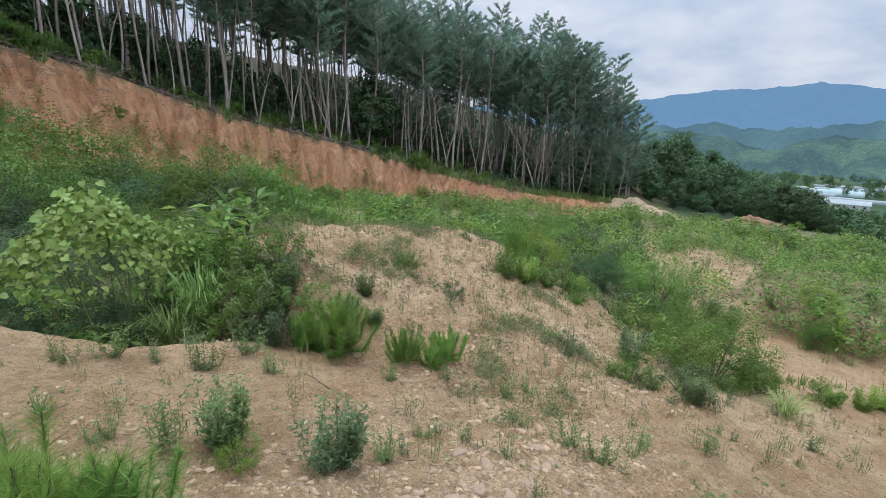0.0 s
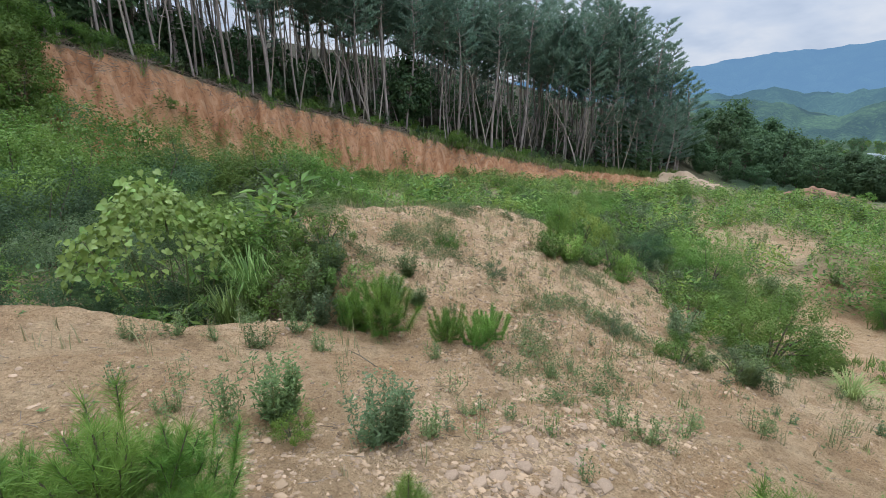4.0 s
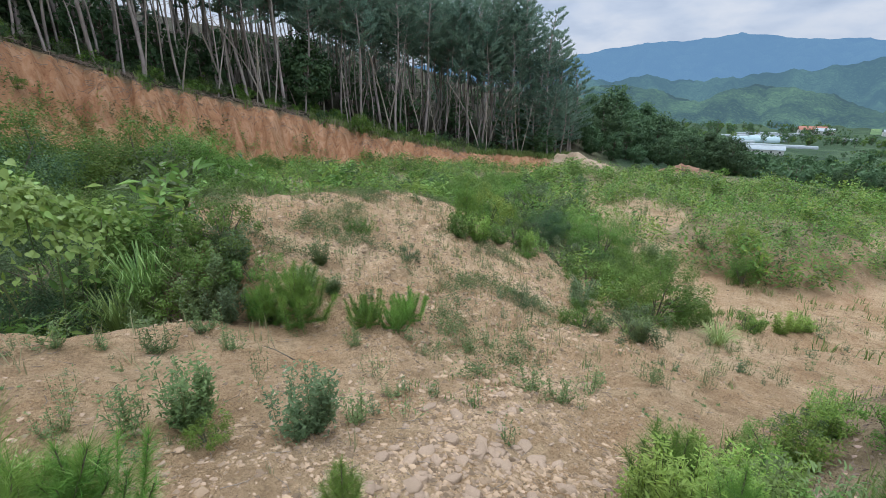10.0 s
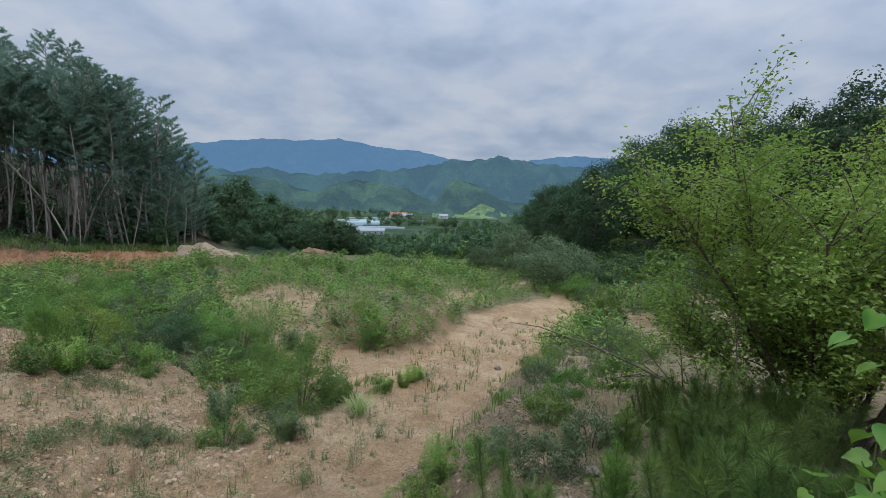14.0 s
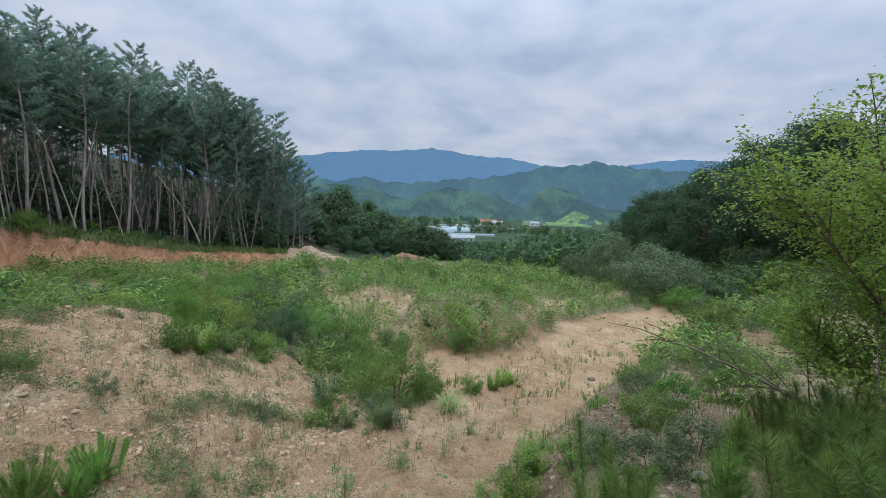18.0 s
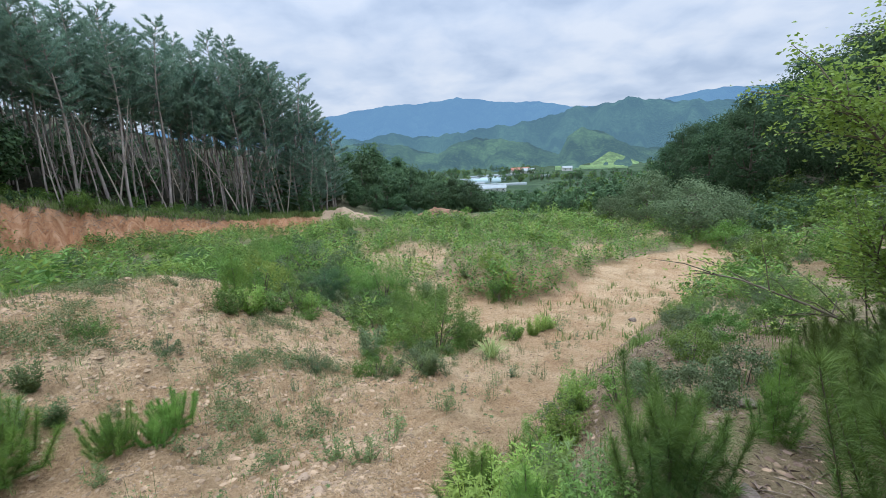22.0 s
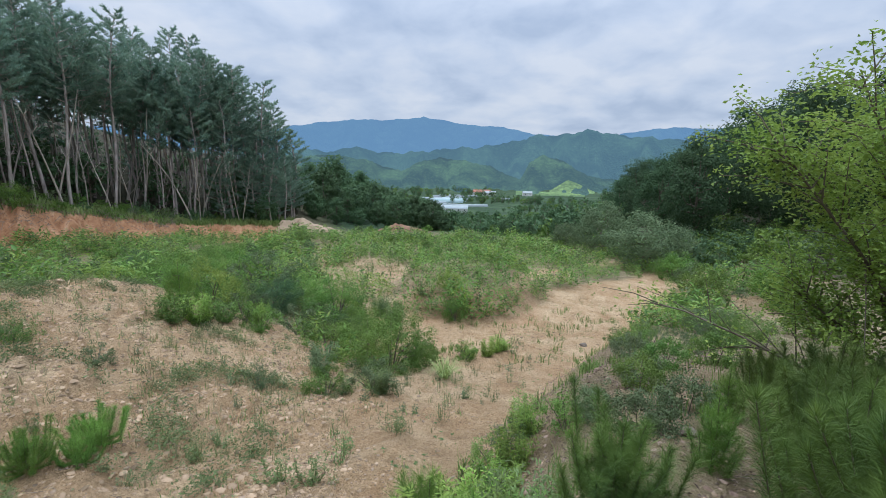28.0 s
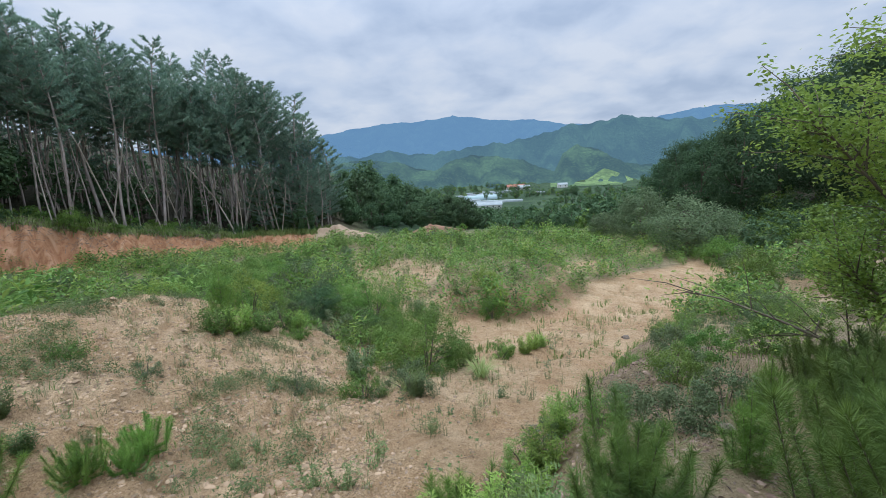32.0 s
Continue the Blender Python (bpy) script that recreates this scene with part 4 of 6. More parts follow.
MUGWORT = Kind("weed_plant", [weed_parts(90, 0.55, 16, WEED, 0.062, 0.3, 0.4, 100), weed_parts(91, 0.5, 18, LEAF_BLUE, 0.055, 0.32, 0.5, 100), weed_parts(92, 0.45, 9, WEED, 0.055, 0.3, 0.6, 46), weed_parts(93, 0.6, 7, WEED, 0.09, 0.2, 0.3, 26, 0.35)],
               "bushy grey-green weed on bare sandy soil", "weed", "weeds on the track")
HERB = Kind("herb_clump", [weed_parts(100, 0.5, 24, LEAF_LIME, 0.075, 0.2, 0.6, 64), weed_parts(101, 0.44, 22, MEADOW, 0.062, 0.26, 0.7, 60)],
            "lush yellow-green herb clump on sandy soil", "herb", "herbs along the track")
SPRIG = Kind("weed_sprig", [weed_parts(95, 0.30, 4, WEED, 0.04, 0.35, 0.35, 18), weed_parts(96, 0.36, 3, DRY, 0.035, 0.3, 0.3, 14), weed_parts(97, 0.24, 5, LEAF_BLUE, 0.04, 0.45, 0.45, 18), weed_parts(98, 0.42, 5, WEED, 0.045, 0.3, 0.5, 16, 0.3)],
             "thin sprig of weed on bare sandy soil", "weed", "sprigs on the sand")


def woods(name, label, places, variants):
    """Many trees far off, joined into one."""
    data = []
    for parts in variants:
        for p in parts:
            me = p[1]
            v = np.empty(len(me.vertices) * 3, np.float32)
            me.vertices.foreach_get("co", v)
            me.calc_loop_triangles()
            f = np.empty(len(me.loop_triangles) * 3, np.int32)
            me.loop_triangles.foreach_get("vertices", f)
            data.append((parts, v.reshape(-1, 3), f.reshape(-1, 3), me.materials[0]))
    made = {}
    for i, (x, y, s) in enumerate(places):
        turn = i * 2.39
        c, n = math.cos(turn), math.sin(turn)
        for parts, v, f, material in data:
            if parts is variants[i % len(variants)]:
                q = np.stack([v[:, 0] * c - v[:, 1] * n, v[:, 0] * n + v[:, 1] * c, v[:, 2]], -1) * s + (x, y, float(ground(x, y)) - 0.15)
                made.setdefault(material.name, (material, Soup()))[1].add(q, f)
    for key, (material, soup) in made.items():
        tagged(new(name, soup.mesh(name, material)), label, "woods", kind="stuff")


FAR_TREES = [crown_tree(44 + i, h, w, 0.08, mat, 24, 14, 0.62) for i, (h, w, mat) in enumerate(((7.5, 5.6, LEAF_DARK), (8.5, 5.0, LEAF_DARK), (6.0, 5.8, LEAF_MID)))]

# ---- the wood above the bank ----
pick = np.random.default_rng(21)


def at(a, r):
    return r * math.sin(radians(a)), r * math.cos(radians(a))


spots, deep = [], []
for tries in range(14000):
    if len(spots) >= 370:
        break
    a = pick.uniform(-8, 68)
    depth = (1.4 if a < 40 else 2.4) + 42 * pick.uniform(0, 1) ** 1.5
    r = float(bank_edge(a)) + depth
    if a > 60 and depth > 4 + (68 - a) * 3:
        continue
    x, y = at(a, r)
    if all((x - u) ** 2 + (y - v) ** 2 > (0.95 if depth < 9 else 2.0) ** 2 for u, v in spots):
        spots.append((x, y))
        s = pick.uniform(0.88, 1.12)
        if depth > 22:
            deep.append((x, y, s))
            continue
        kind = EDGE_PINES if a > 63.5 or (depth > 12 and pick.random() < 0.25) else PINES
        kind.plant(x, y, s, tall=s * pick.uniform(0.92, 1.08), sink=0.15, turn=pick.uniform(0, 360), lean=(pick.uniform(-2.5, 2.5), pick.uniform(-2.5, 2.5)), variant=int(pick.integers(0, 8)))
woods("deep_woods", "dark pines deep in the wood", deep, DEEP_PINES)
for a, d, s in ((61, 1.5, 0.85), (62.2, 3, 0.8), (63.3, 1.2, 0.75), (64.2, 2.5, 0.72), (65.0, 0.8, 0.62), (65.8, 2.2, 0.6), (66.5, 1.0, 0.5), (67.3, 2.5, 0.55), (60, 0.8, 0.7)):
    x, y = at(a, float(bank_edge(a)) + d)
    EDGE_PINES.plant(x, y, s, sink=0.1)
for i in range(64):
    a = pick.uniform(5, 66)
    x, y = at(a, float(bank_edge(a)) + 0.7 + 7 * pick.uniform(0, 1) ** 1.6)
    s = pick.uniform(0.6, 1.2)
    THIN.plant(x, y, s, sink=0.1, variant=int(pick.integers(0, 4)))
# broad-leaved undergrowth between the trunks
under = []
for i in range(190):
    a = pick.uniform(-8, 66)
    x, y = at(a, float(bank_edge(a)) + 3.5 + 34 * pick.uniform(0, 1) ** 1.2)
    under.append((x, y, pick.uniform(0.25, 0.55)))
woods("undergrowth", "dark broad-leaved undergrowth beneath the pines", under, FAR_TREES[:2])
for a, d, s in ((36.5, 3.0, 0.82), (12.0, 4.0, 0.5), (24.0, 3.5, 0.42), (3, 3, 0.7), (64.5, 1.5, 0.4), (62.0, 1.8, 0.3)):
    x, y = at(a, float(bank_edge(a)) + d)
    DARK_TREES.plant(x, y, s, sink=0.1, label="dark green broad-leaved tree at the wood's edge", variant=0)
for i in range(120):
    a = pick.uniform(4, 67)
    x, y = at(a, float(bank_edge(a)) + pick.uniform(0.5, 3.4))
    FOOT_SHRUBS.plant(x, y, pick.uniform(0.35, 0.8), variant=int(pick.integers(0, 4)))
for a, d, s in ((42.3, 0.2, 0.95), (45.5, 0.3, 0.5), (10.7, -1.7, 0.4), (20, -1.4, 0.22), (16, -2.6, 0.2)):
    x, y = at(a, float(bank_edge(a)) + d)
    SHRUBS.plant(x, y, s, variant=0, label="small green bush rooted in the red clay bank")

for a, d, s in ((-1, -1, 1.4), (0.5, -2.6, 1.3), (-2.5, -3, 1.6), (1.2, 0.3, 1.1), (-3, 1, 1.8), (3.5, 1.2, 0.9), (6, 1.0, 0.7), (-1.5, -4.5, 1.5), (0.2, -5.5, 1.2), (-4, -6, 1.7), (-1.2, -2.2, 1.7), (-3.4, -1.4, 1.8), (-5.2, -2.4, 1.9), (-0.4, 0.4, 1.4), (-6.5, -1, 1.9), (-7, -4, 1.9), (1.8, -6.5, 1.0), (-2, -8, 1.5)):
    x, y = at(a, float(bank_edge(a)) + d)
    SHRUBS.plant(x, y, s, variant=0, label="dense green shrub at the near end of the clay bank")

# darker trees beyond the bank's end
SKYLINE = ((66, 69, 72.7, 75, 78, 79.2, 80.5, 82.2, 85.7, 86.4), (1.5, 0.1, 0.4, -0.5, -2.2, -4.3, -3.9, -3.7, -4.9, -7))
WOODED = ((104, 107.4, 110.6, 114.4, 120.6, 124, 150), (-3, -0.6, 0.5, 3.0, 6.4, 9, 30))
VALLEY = ((76, 83, 85.5, 92, 94, 100, 106, 112), (-2.5, -4.4, -5.7, -5.8, -5.0, -4.3, -3.8, -1.0))


def under_line(a, r, s, h, line):
    """The scale at which a tree of that height stays below the line of treetops."""
    x, y = at(a, r)
    return max(0.12, min(s, (6 + r * math.tan(radians(float(np.interp(a, *line)))) - float(ground(x, y))) / h))


for a, r, s in ((67.5, 56, 0.9), (69.5, 66, 1.15), (71, 62, 1.0), (72, 74, 1.2), (74, 70, 1.05), (75.5, 80, 1.15), (77, 74, 1.05), (78.5, 84, 0.95), (70.5, 80, 1.1), (73.5, 88, 1.1), (76, 92, 1.05), (79.6, 65, 0.95), (81.4, 66, 1.0), (83.2, 67, 0.95), (84.6, 70, 0.8), (80.4, 71, 1.1), (68, 72, 1.1), (79.5, 96, 0.9), (66.5, 54, 0.6), (80.0, 58, 0.6), (81.0, 59.5, 0.6), (82.2, 60, 0.65), (83.4, 59, 0.6), (84.5, 58.5, 0.6), (85.4, 58, 0.55), (83.0, 62, 0.65), (70, 56, 0.45), (72.5, 58, 0.4), (75, 62, 0.4), (77.5, 64, 0.45)):
    DARK_TREES.plant(*at(a, r), under_line(a, r, s, 8.2, SKYLINE), sink=0.2)
for a, r, top, wide in ((105.2, 36, -3.9, 0.8), (110.0, 28.5, -5.5, 0.82), (101.2, 40, -6.6, 0.5), (113.6, 31, -6.8, 0.5)):
    WILLOW.plant(*at(a, r), wide, tall=under_line(a, r, 1.0, 5.3, ((0, 180), (top, top))), sink=0.15)
count = 0
for tries in range(4000):
    if count >= 95:
        break
    a, r = pick.uniform(107, 154), pick.uniform(36, 125)
    x, y = at(a, r)
    if y > -15.5 or (r < 46 and a < 114) or any((x - u) ** 2 + (y - v) ** 2 < 3.4 ** 2 for u, v in spots):
        continue
    spots.append((x, y))
    count += 1
    if r < 66:
        HILL_TREES.plant(x, y, under_line(a, r, pick.uniform(1.0, 1.3), 9.0, WOODED), sink=0.2)
    else:
        HILL_TREES.plant(x, y, under_line(a, r, pick.uniform(1.2, 1.6), 8.2, WOODED), sink=0.2, label="dark tree of the wooded slope")
# down the slope towards the valley
for i in range(26):
    a, r = pick.uniform(91, 106), pick.uniform(50, 105)
    DARK_TREES.plant(*at(a, r), pick.uniform(0.16, 0.32), sink=0.1, label="small tree on the lower slope towards the valley", variant=int(pick.integers(0, 4)))
lower = []
for i in range(1500):
    a, r = pick.uniform(76, 110), 105 + 800 * pick.uniform(0, 1) ** 1.5
    if 84 < a < 92 and 530 < r < 770 and pick.random() < 0.3:
        continue
    if 94 < a < 104 and r > 790:
        continue
    if 92.5 < a < 105 and r > 680:
        lower.append((*at(a, r), pick.uniform(0.25, 0.5)))
        continue
    lower.append((*at(a, r), under_line(a, r, pick.uniform(0.8, 1.6), 7.5, VALLEY) if r < 620 else pick.uniform(0.9, 1.7)))
scrub = []
for i in range(380):
    a, r = pick.uniform(68, 116), 38 + 80 * pick.uniform(0, 1) ** 1.2
    if (77 < a < 85 and 48 < r < 64) or (a < 77 and r < 50):
        continue
    scrub.append((*at(a, r), under_line(a, r, pick.uniform(0.6, 1.5), 1.5, ((60, 76, 84, 110, 116), (-6, -7.5, -8.6, -8.4, -6)))))
for i in range(70):
    a, r = pick.uniform(114, 140), pick.uniform(28, 52)
    x, y = at(a, r)
    if y < -12:
        scrub.append((x, y, pick.uniform(0.7, 1.5)))
woods("slope_scrub", "thick green scrub falling away beyond the clearing", scrub, FOOT_SHRUBS.variants)
woods("valley_woods", "woods and tree rows down to the valley floor", lower, FAR_TREES)

# ---- shrubs and plants on the clearing ----
for x, y, s, tall, k, label in ((3.5, 10.6, 1.45, 1.15, 6, "large rounded green bush beside the sandy rise"), (4.9, 14.6, 2.0, 1.75, 9, "large leafy green bush below the clay bank"), (2.9, 15.2, 1.9, 1.7, 9, "large rounded green bush below the clay bank"),
                                (1.6, 13.2, 1.8, 1.5, 8, "large dark bush in the hollow"), (0.2, 12.2, 1.7, 1.5, 5, "large rounded green bush in the hollow"), (2.2, 11.4, 1.3, 1.0, 6, "light green bush in the hollow"), (5.6, 11.6, 1.0, 0.8, 9, "rounded green bush in the hollow"), (6.9, 17.4, 1.6, 1.3, 5, "rounded green bush below the clay bank"), (9.4, 19.6, 1.5, 1.1, 6, "light green bush below the clay bank")):
    SHRUBS.plant(x, y, s, variant=k, tall=tall, label=label)
for x, y, s, k in ((0.35, 5.75, 0.62, 3), (1.0, 5.6, 0.6, 3), (1.65, 5.6, 0.4, 1), (-0.35, 6.0, 0.7, 3), (-1.3, 6.6, 0.9, 3), (1.6, 7.0, 0.5, 1), (2.4, 8.4, 0.55, 1), (1.3, 8.0, 0.8, 2), (3.3, 9.2, 0.7, 1), (2.3, 9.4, 0.95, 1), (0.2, 8.6, 0.9, 2),
                   (-0.4, 10.6, 1.25, 3), (1.0, 11.4, 1.2, 0), (-2.4, 9.5, 1.2, 0), (4.2, 11.6, 1.1, 2), (2.6, 12.6, 1.0, 1), (5.6, 12.6, 0.8, 0), (7.0, 13.4, 0.7, 1), (5.0, 15.5, 1.1, 1), (-1.5, 14, 1.3, 3), (1.0, 15.0, 1.95, 4), (-0.8, 15.6, 1.7, 4), (6.2, 15.0, 1.65, 4), (5.0, 14.2, 1.3, 2), (7.4, 16.0, 1.3, 4), (1.9, 6.2, 0.36, 1)):
    SHRUBS.plant(x, y, s, variant=k + 5 if math.hypot(x, y) < 15 and s > 0.44 else k)
for x, y, s, k in ((1.2, 17, 1.1, 1), (4.0, 19, 1.0, 0), (7.5, 18, 0.9, 2), (10.5, 20, 0.9, 0), (13.5, 18, 0.8, 1), (9.0, 24, 1.0, 1), (14.0, 23.5, 0.9, 0), (11.2, 9.0, 0.8, 0), (12.6, 7.6, 0.75, 1), (13.6, 9.8, 0.8, 4), (15.2, 8.4, 0.8, 0), (16.5, 11.5, 0.8, 0), (11.4, 6.4, 0.75, 4), (19, 14, 0.8, 1), (23, 12.5, 0.7, 0), (21, 18, 0.8, 0), (28, 16, 0.7, 1), (33, 13, 0.7, 0)):
    SHRUBS.plant(x, y, s, variant=k + 5 if math.hypot(x, y) < 15 and s > 0.44 else k)
for x, y, s, k in ((0.74, 2.53, 0.85, 0), (1.20, 2.11, 0.88, 1), (0.49, 2.58, 0.66, 3), (0.22, 2.81, 0.49, 2), (1.53, 2.02, 0.61, 2), (1.98, 2.16, 0.36, 2), (3.02, 1.51, 0.65, 2), (3.05, 1.24, 0.68, 2), (3.57, 1.13, 0.50, 3), (4.14, 0.76, 0.52, 3), (2.29, 2.90, 0.50, 2), (0.16, 3.97, 0.54, 2), (0.47, 3.96, 0.61, 2), (0.70, 3.84, 0.39, 2), (0.98, 3.64, 0.73, 2), (1.44, 3.45, 0.57, 2), (1.41, 3.83, 0.69, 2), (3.35, 2.39, 0.43, 2), (3.64, 2.32, 0.43, 2), (7.02, 2.51, 1.08, 1), (5.78, 1.79, 0.75, 2), (5.98, 1.32, 0.80, 0), (-0.10, 2.85, 0.15, 2)):
    MUGWORT.plant(x, y, s, variant=k)
for x, y, s, k in ((2.06, 3.49, 0.40, 0), (2.03, 2.99, 0.27, 2), (2.85, 2.75, 0.32, 2), (2.82, 2.61, 0.36, 2), (4.15, 2.15, 0.42, 1), (0.69, 3.62, 0.28, 2), (0.41, 3.37, 0.34, 2), (-0.10, 3.74, 0.20, 1), (1.81, 3.47, 0.21, 2), (6.64, 1.03, 0.67, 0), (6.77, 0.74, 0.55, 1), (7.74, 0.43, 0.66, 0), (6.79, 0.52, 0.54, 1), (5.89, -0.34, 0.69, 3), (7.89, -0.07, 0.66, 1), (3.57, 2.47, 0.57, 3), (4.60, 3.78, 0.79, 0), (3.23, 3.39, 0.46, 1), (2.31, 4.73, 0.57, 0), (2.27, 1.94, 0.31, 3), (2.68, 1.92, 0.34, 1), (3.26, 4.02, 0.57, 1)):
    SPRIG.plant(x, y, s, variant=k)
for x, y, s, k in ((3.32, 2.36, 0.59, 3), (3.69, 2.39, 0.59, 2), (3.47, 2.68, 0.30, 2), (4.08, 2.14, 0.33, 1), (4.38, 0.85, 0.86, 3), (3.48, 1.13, 0.99, 0), (6.65, 0.04, 0.59, 0), (5.86, -0.28, 0.47, 1), (7.00, -0.86, 0.56, 3), (6.36, -0.96, 0.69, 1), (7.71, 0.20, 0.61, 0), (6.19, 1.37, 0.84, 0), (7.08, 1.08, 0.87, 2), (2.84, 2.76, 0.40, 2), (5.30, 3.10, 1.01, 0), (4.45, 3.59, 0.73, 1), (3.76, 3.54, 0.56, 1), (3.81, 4.14, 0.48, 1), (3.63, 4.57, 0.52, 0), (5.99, 3.85, 0.79, 0), (12.70, -2.59, 1.07, 0), (10.62, -1.00, 1.14, 2)):
    SPRIG.plant(x, y, s, variant=k)
for x, y, s, k in ((2.27, 3.72, 0.72, 5), (2.05, 3.95, 0.5, 5), (2.62, 3.1, 0.42, 6), (3.1, 3.02, 0.45, 6), (2.85, 2.95, 0.3, 5), (7.93, 5.60, 0.95, 2)):
    SAPLING.plant(x, y, s, variant=k)
for x, y, s, k in ((-0.12, 1.71, 0.92, 1), (-0.36, 1.89, 0.72, 1), (0.1, 1.78, 0.62, 0), (0.81, 1.28, 0.46, 2)):
    SAPLING.plant(x, y, s, variant=k)
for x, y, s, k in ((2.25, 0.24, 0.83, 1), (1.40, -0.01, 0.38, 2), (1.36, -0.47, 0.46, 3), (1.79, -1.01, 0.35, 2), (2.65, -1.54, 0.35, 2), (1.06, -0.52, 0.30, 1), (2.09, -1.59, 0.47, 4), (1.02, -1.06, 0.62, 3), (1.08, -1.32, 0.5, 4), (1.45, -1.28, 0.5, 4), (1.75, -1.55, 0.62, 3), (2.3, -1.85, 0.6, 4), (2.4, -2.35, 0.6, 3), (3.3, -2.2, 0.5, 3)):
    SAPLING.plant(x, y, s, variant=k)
for x, y, s, k in ((0.71, 2.27, 0.27, 2), (8.70, 3.02, 1.13, 0), (8.62, 4.40, 0.81, 0), (9.23, 0.20, 0.63, 0), (2.16, 4.74, 0.77, 0), (8.82, 5.58, 1.33, 2), (9.11, 4.97, 1.09, 3), (14.48, 7.09, 2.31, 3), (4.25, 4.95, 0.47, 1), (4.55, 4.29, 0.41, 3), (10.28, 4.17, 1.37, 3)):
    LOW.plant(x, y, s, variant=k)
for x, y, s, k in ((1.86, -0.16, 0.62, 3), (1.45, -0.22, 0.5, 3), (1.6, -0.3, 0.45, 3)):
    MUGWORT.plant(x, y, s, variant=k, label='slim-leaved light green herb on the berm')
for x, y, s, k in ((3.33, -0.17, 0.4, 1), (3.03, -0.69, 0.42, 0), (3.24, -0.36, 0.39, 3), (1.14, -0.40, 0.21, 3), (5.54, 2.92, 0.48, 3), (5.76, 2.06, 0.70, 0), (6.08, 1.43, 0.81, 3)):
    LOW.plant(x, y, s, variant=k)
for x, y, s, k in ((8.0, 1.55, 0.82, 0), (8.5, 1.0, 0.42, 1), (9.3, 2.3, 0.7, 4), (10.2, 2.9, 0.75, 1), (12.20, 3.9, 0.9, 0)):
    SHRUBS.plant(x, y, s, variant=k + 5 if math.hypot(x, y) < 15 and s > 0.44 else k)
for x, y, s, k in ((2.35, -0.92, 0.2, 2), (2.75, -1.36, 0.2, 2), (3.00, -0.86, 0.17, 2), (3.4, -1.3, 0.2, 0), (3.9, -1.5, 0.2, 2), (4.6, -1.98, 0.24, 0), (5.5, -1.5, 0.2, 1), (5.9, -2.1, 0.26, 2), (5.0, -2.7, 0.3, 0), (6.9, -2.4, 0.28, 1)):
    SHRUBS.plant(x, y, s, variant=k + 5 if math.hypot(x, y) < 15 and s > 0.44 else k)


for x, y, s, k in ((1.75, 0.1, 0.8, 0), (1.6, -0.1, 0.7, 1), (2.05, 0.0, 0.75, 0), (1.9, 0.3, 0.7, 0), (2.35, -0.1, 0.7, 1), (2.6, -0.2, 0.6, 0), (1.45, -0.05, 0.6, 0), (2.2, 0.35, 0.6, 1), (2.9, -0.3, 0.7, 0), (3.4, -0.45, 0.6, 0), (1.3, -0.25, 0.5, 1), (2.5, 0.2, 0.55, 0), (3.9, -0.5, 0.6, 1), (10.0, -0.35, 0.8, 0), (10.4, -0.55, 0.85, 0), (10.7, -0.75, 0.7, 0), (9.4, 0.05, 0.6, 0), (7.1, 5.2, 1.3, 1), (7.5, 5.0, 1.2, 0), (8.2, 4.9, 1.2, 1), (8.9, 4.6, 1.1, 0)):
    HERB.plant(x, y, s, variant=k)

for x, y, s, k in ((1.7, 4.55, 0.8, 0), (1.95, 4.7, 0.7, 1), (1.8, 5.1, 0.75, 0), (2.2, 4.35, 0.6, 1), (1.5, 4.8, 0.8, 0), (3.4, 7.0, 0.9, 1), (4.2, 7.4, 0.8, 0), (5.2, 7.8, 0.8, 1), (6.2, 8.1, 0.9, 1), (7.2, 8.3, 0.9, 0), (8.3, 8.5, 1.0, 1), (9.3, 7.4, 0.9, 1)):
    LOW.plant(x, y, s, variant=k)
for x, y, s, k in ((1.6, 4.35, 1.0, 0), (1.9, 4.4, 1.1, 0), (2.15, 4.5, 0.9, 1), (1.2, 4.5, 0.9, 0), (2.1, 3.95, 0.7, 2), (2.75, 3.75, 0.5, 0), (2.6, 3.95, 0.6, 1), (1.75, 4.1, 0.8, 1), (3.0, 3.45, 0.4, 2), (2.95, 4.2, 0.6, 0)):
    MUGWORT.plant(x, y, s, variant=k)

tries = 0
while SPRIG.k < 290 and tries < 4000:
    tries += 1
    x, y = pick.uniform(0, 12), pick.uniform(-3, 8)
    on_track = 0.3 < y - float(verge(x)) < 3.0 and math.hypot(x, y) > 2.2
    on_tongue = float(inside(TONGUE, np.array(x), np.array(y))) > 0.1
    if (on_tongue or (on_track and pick.random() < 0.5)) and y < 8:
        SPRIG.plant(x, y, pick.uniform(0.35, 0.85), variant=int(pick.integers(0, 4)))
for i in range(40):
    x = pick.uniform(6.0, 20)
    y = float(verge(x)) - pick.uniform(0.9, 3.2)
    LOW.plant(x, y, pick.uniform(0.3, 0.62), variant=(0, 3)[int(pick.integers(0, 2))], label="low bush on the berm beside the track")
for x, y, s, k in ((14.5, -6.8, 0.7, 1), (17, -8.5, 0.8, 0), (20, -9.5, 0.8, 2), (12, -6.2, 0.6, 2), (9, -5.4, 0.6, 1), (23, -10, 0.9, 0), (26, -11.5, 0.9, 1), (16, -10.5, 1.0, 0), (12, -9, 1.0, 1)):
    SHRUBS.plant(x, y, s, variant=k + 5 if math.hypot(x, y) < 15 and s > 0.44 else k)

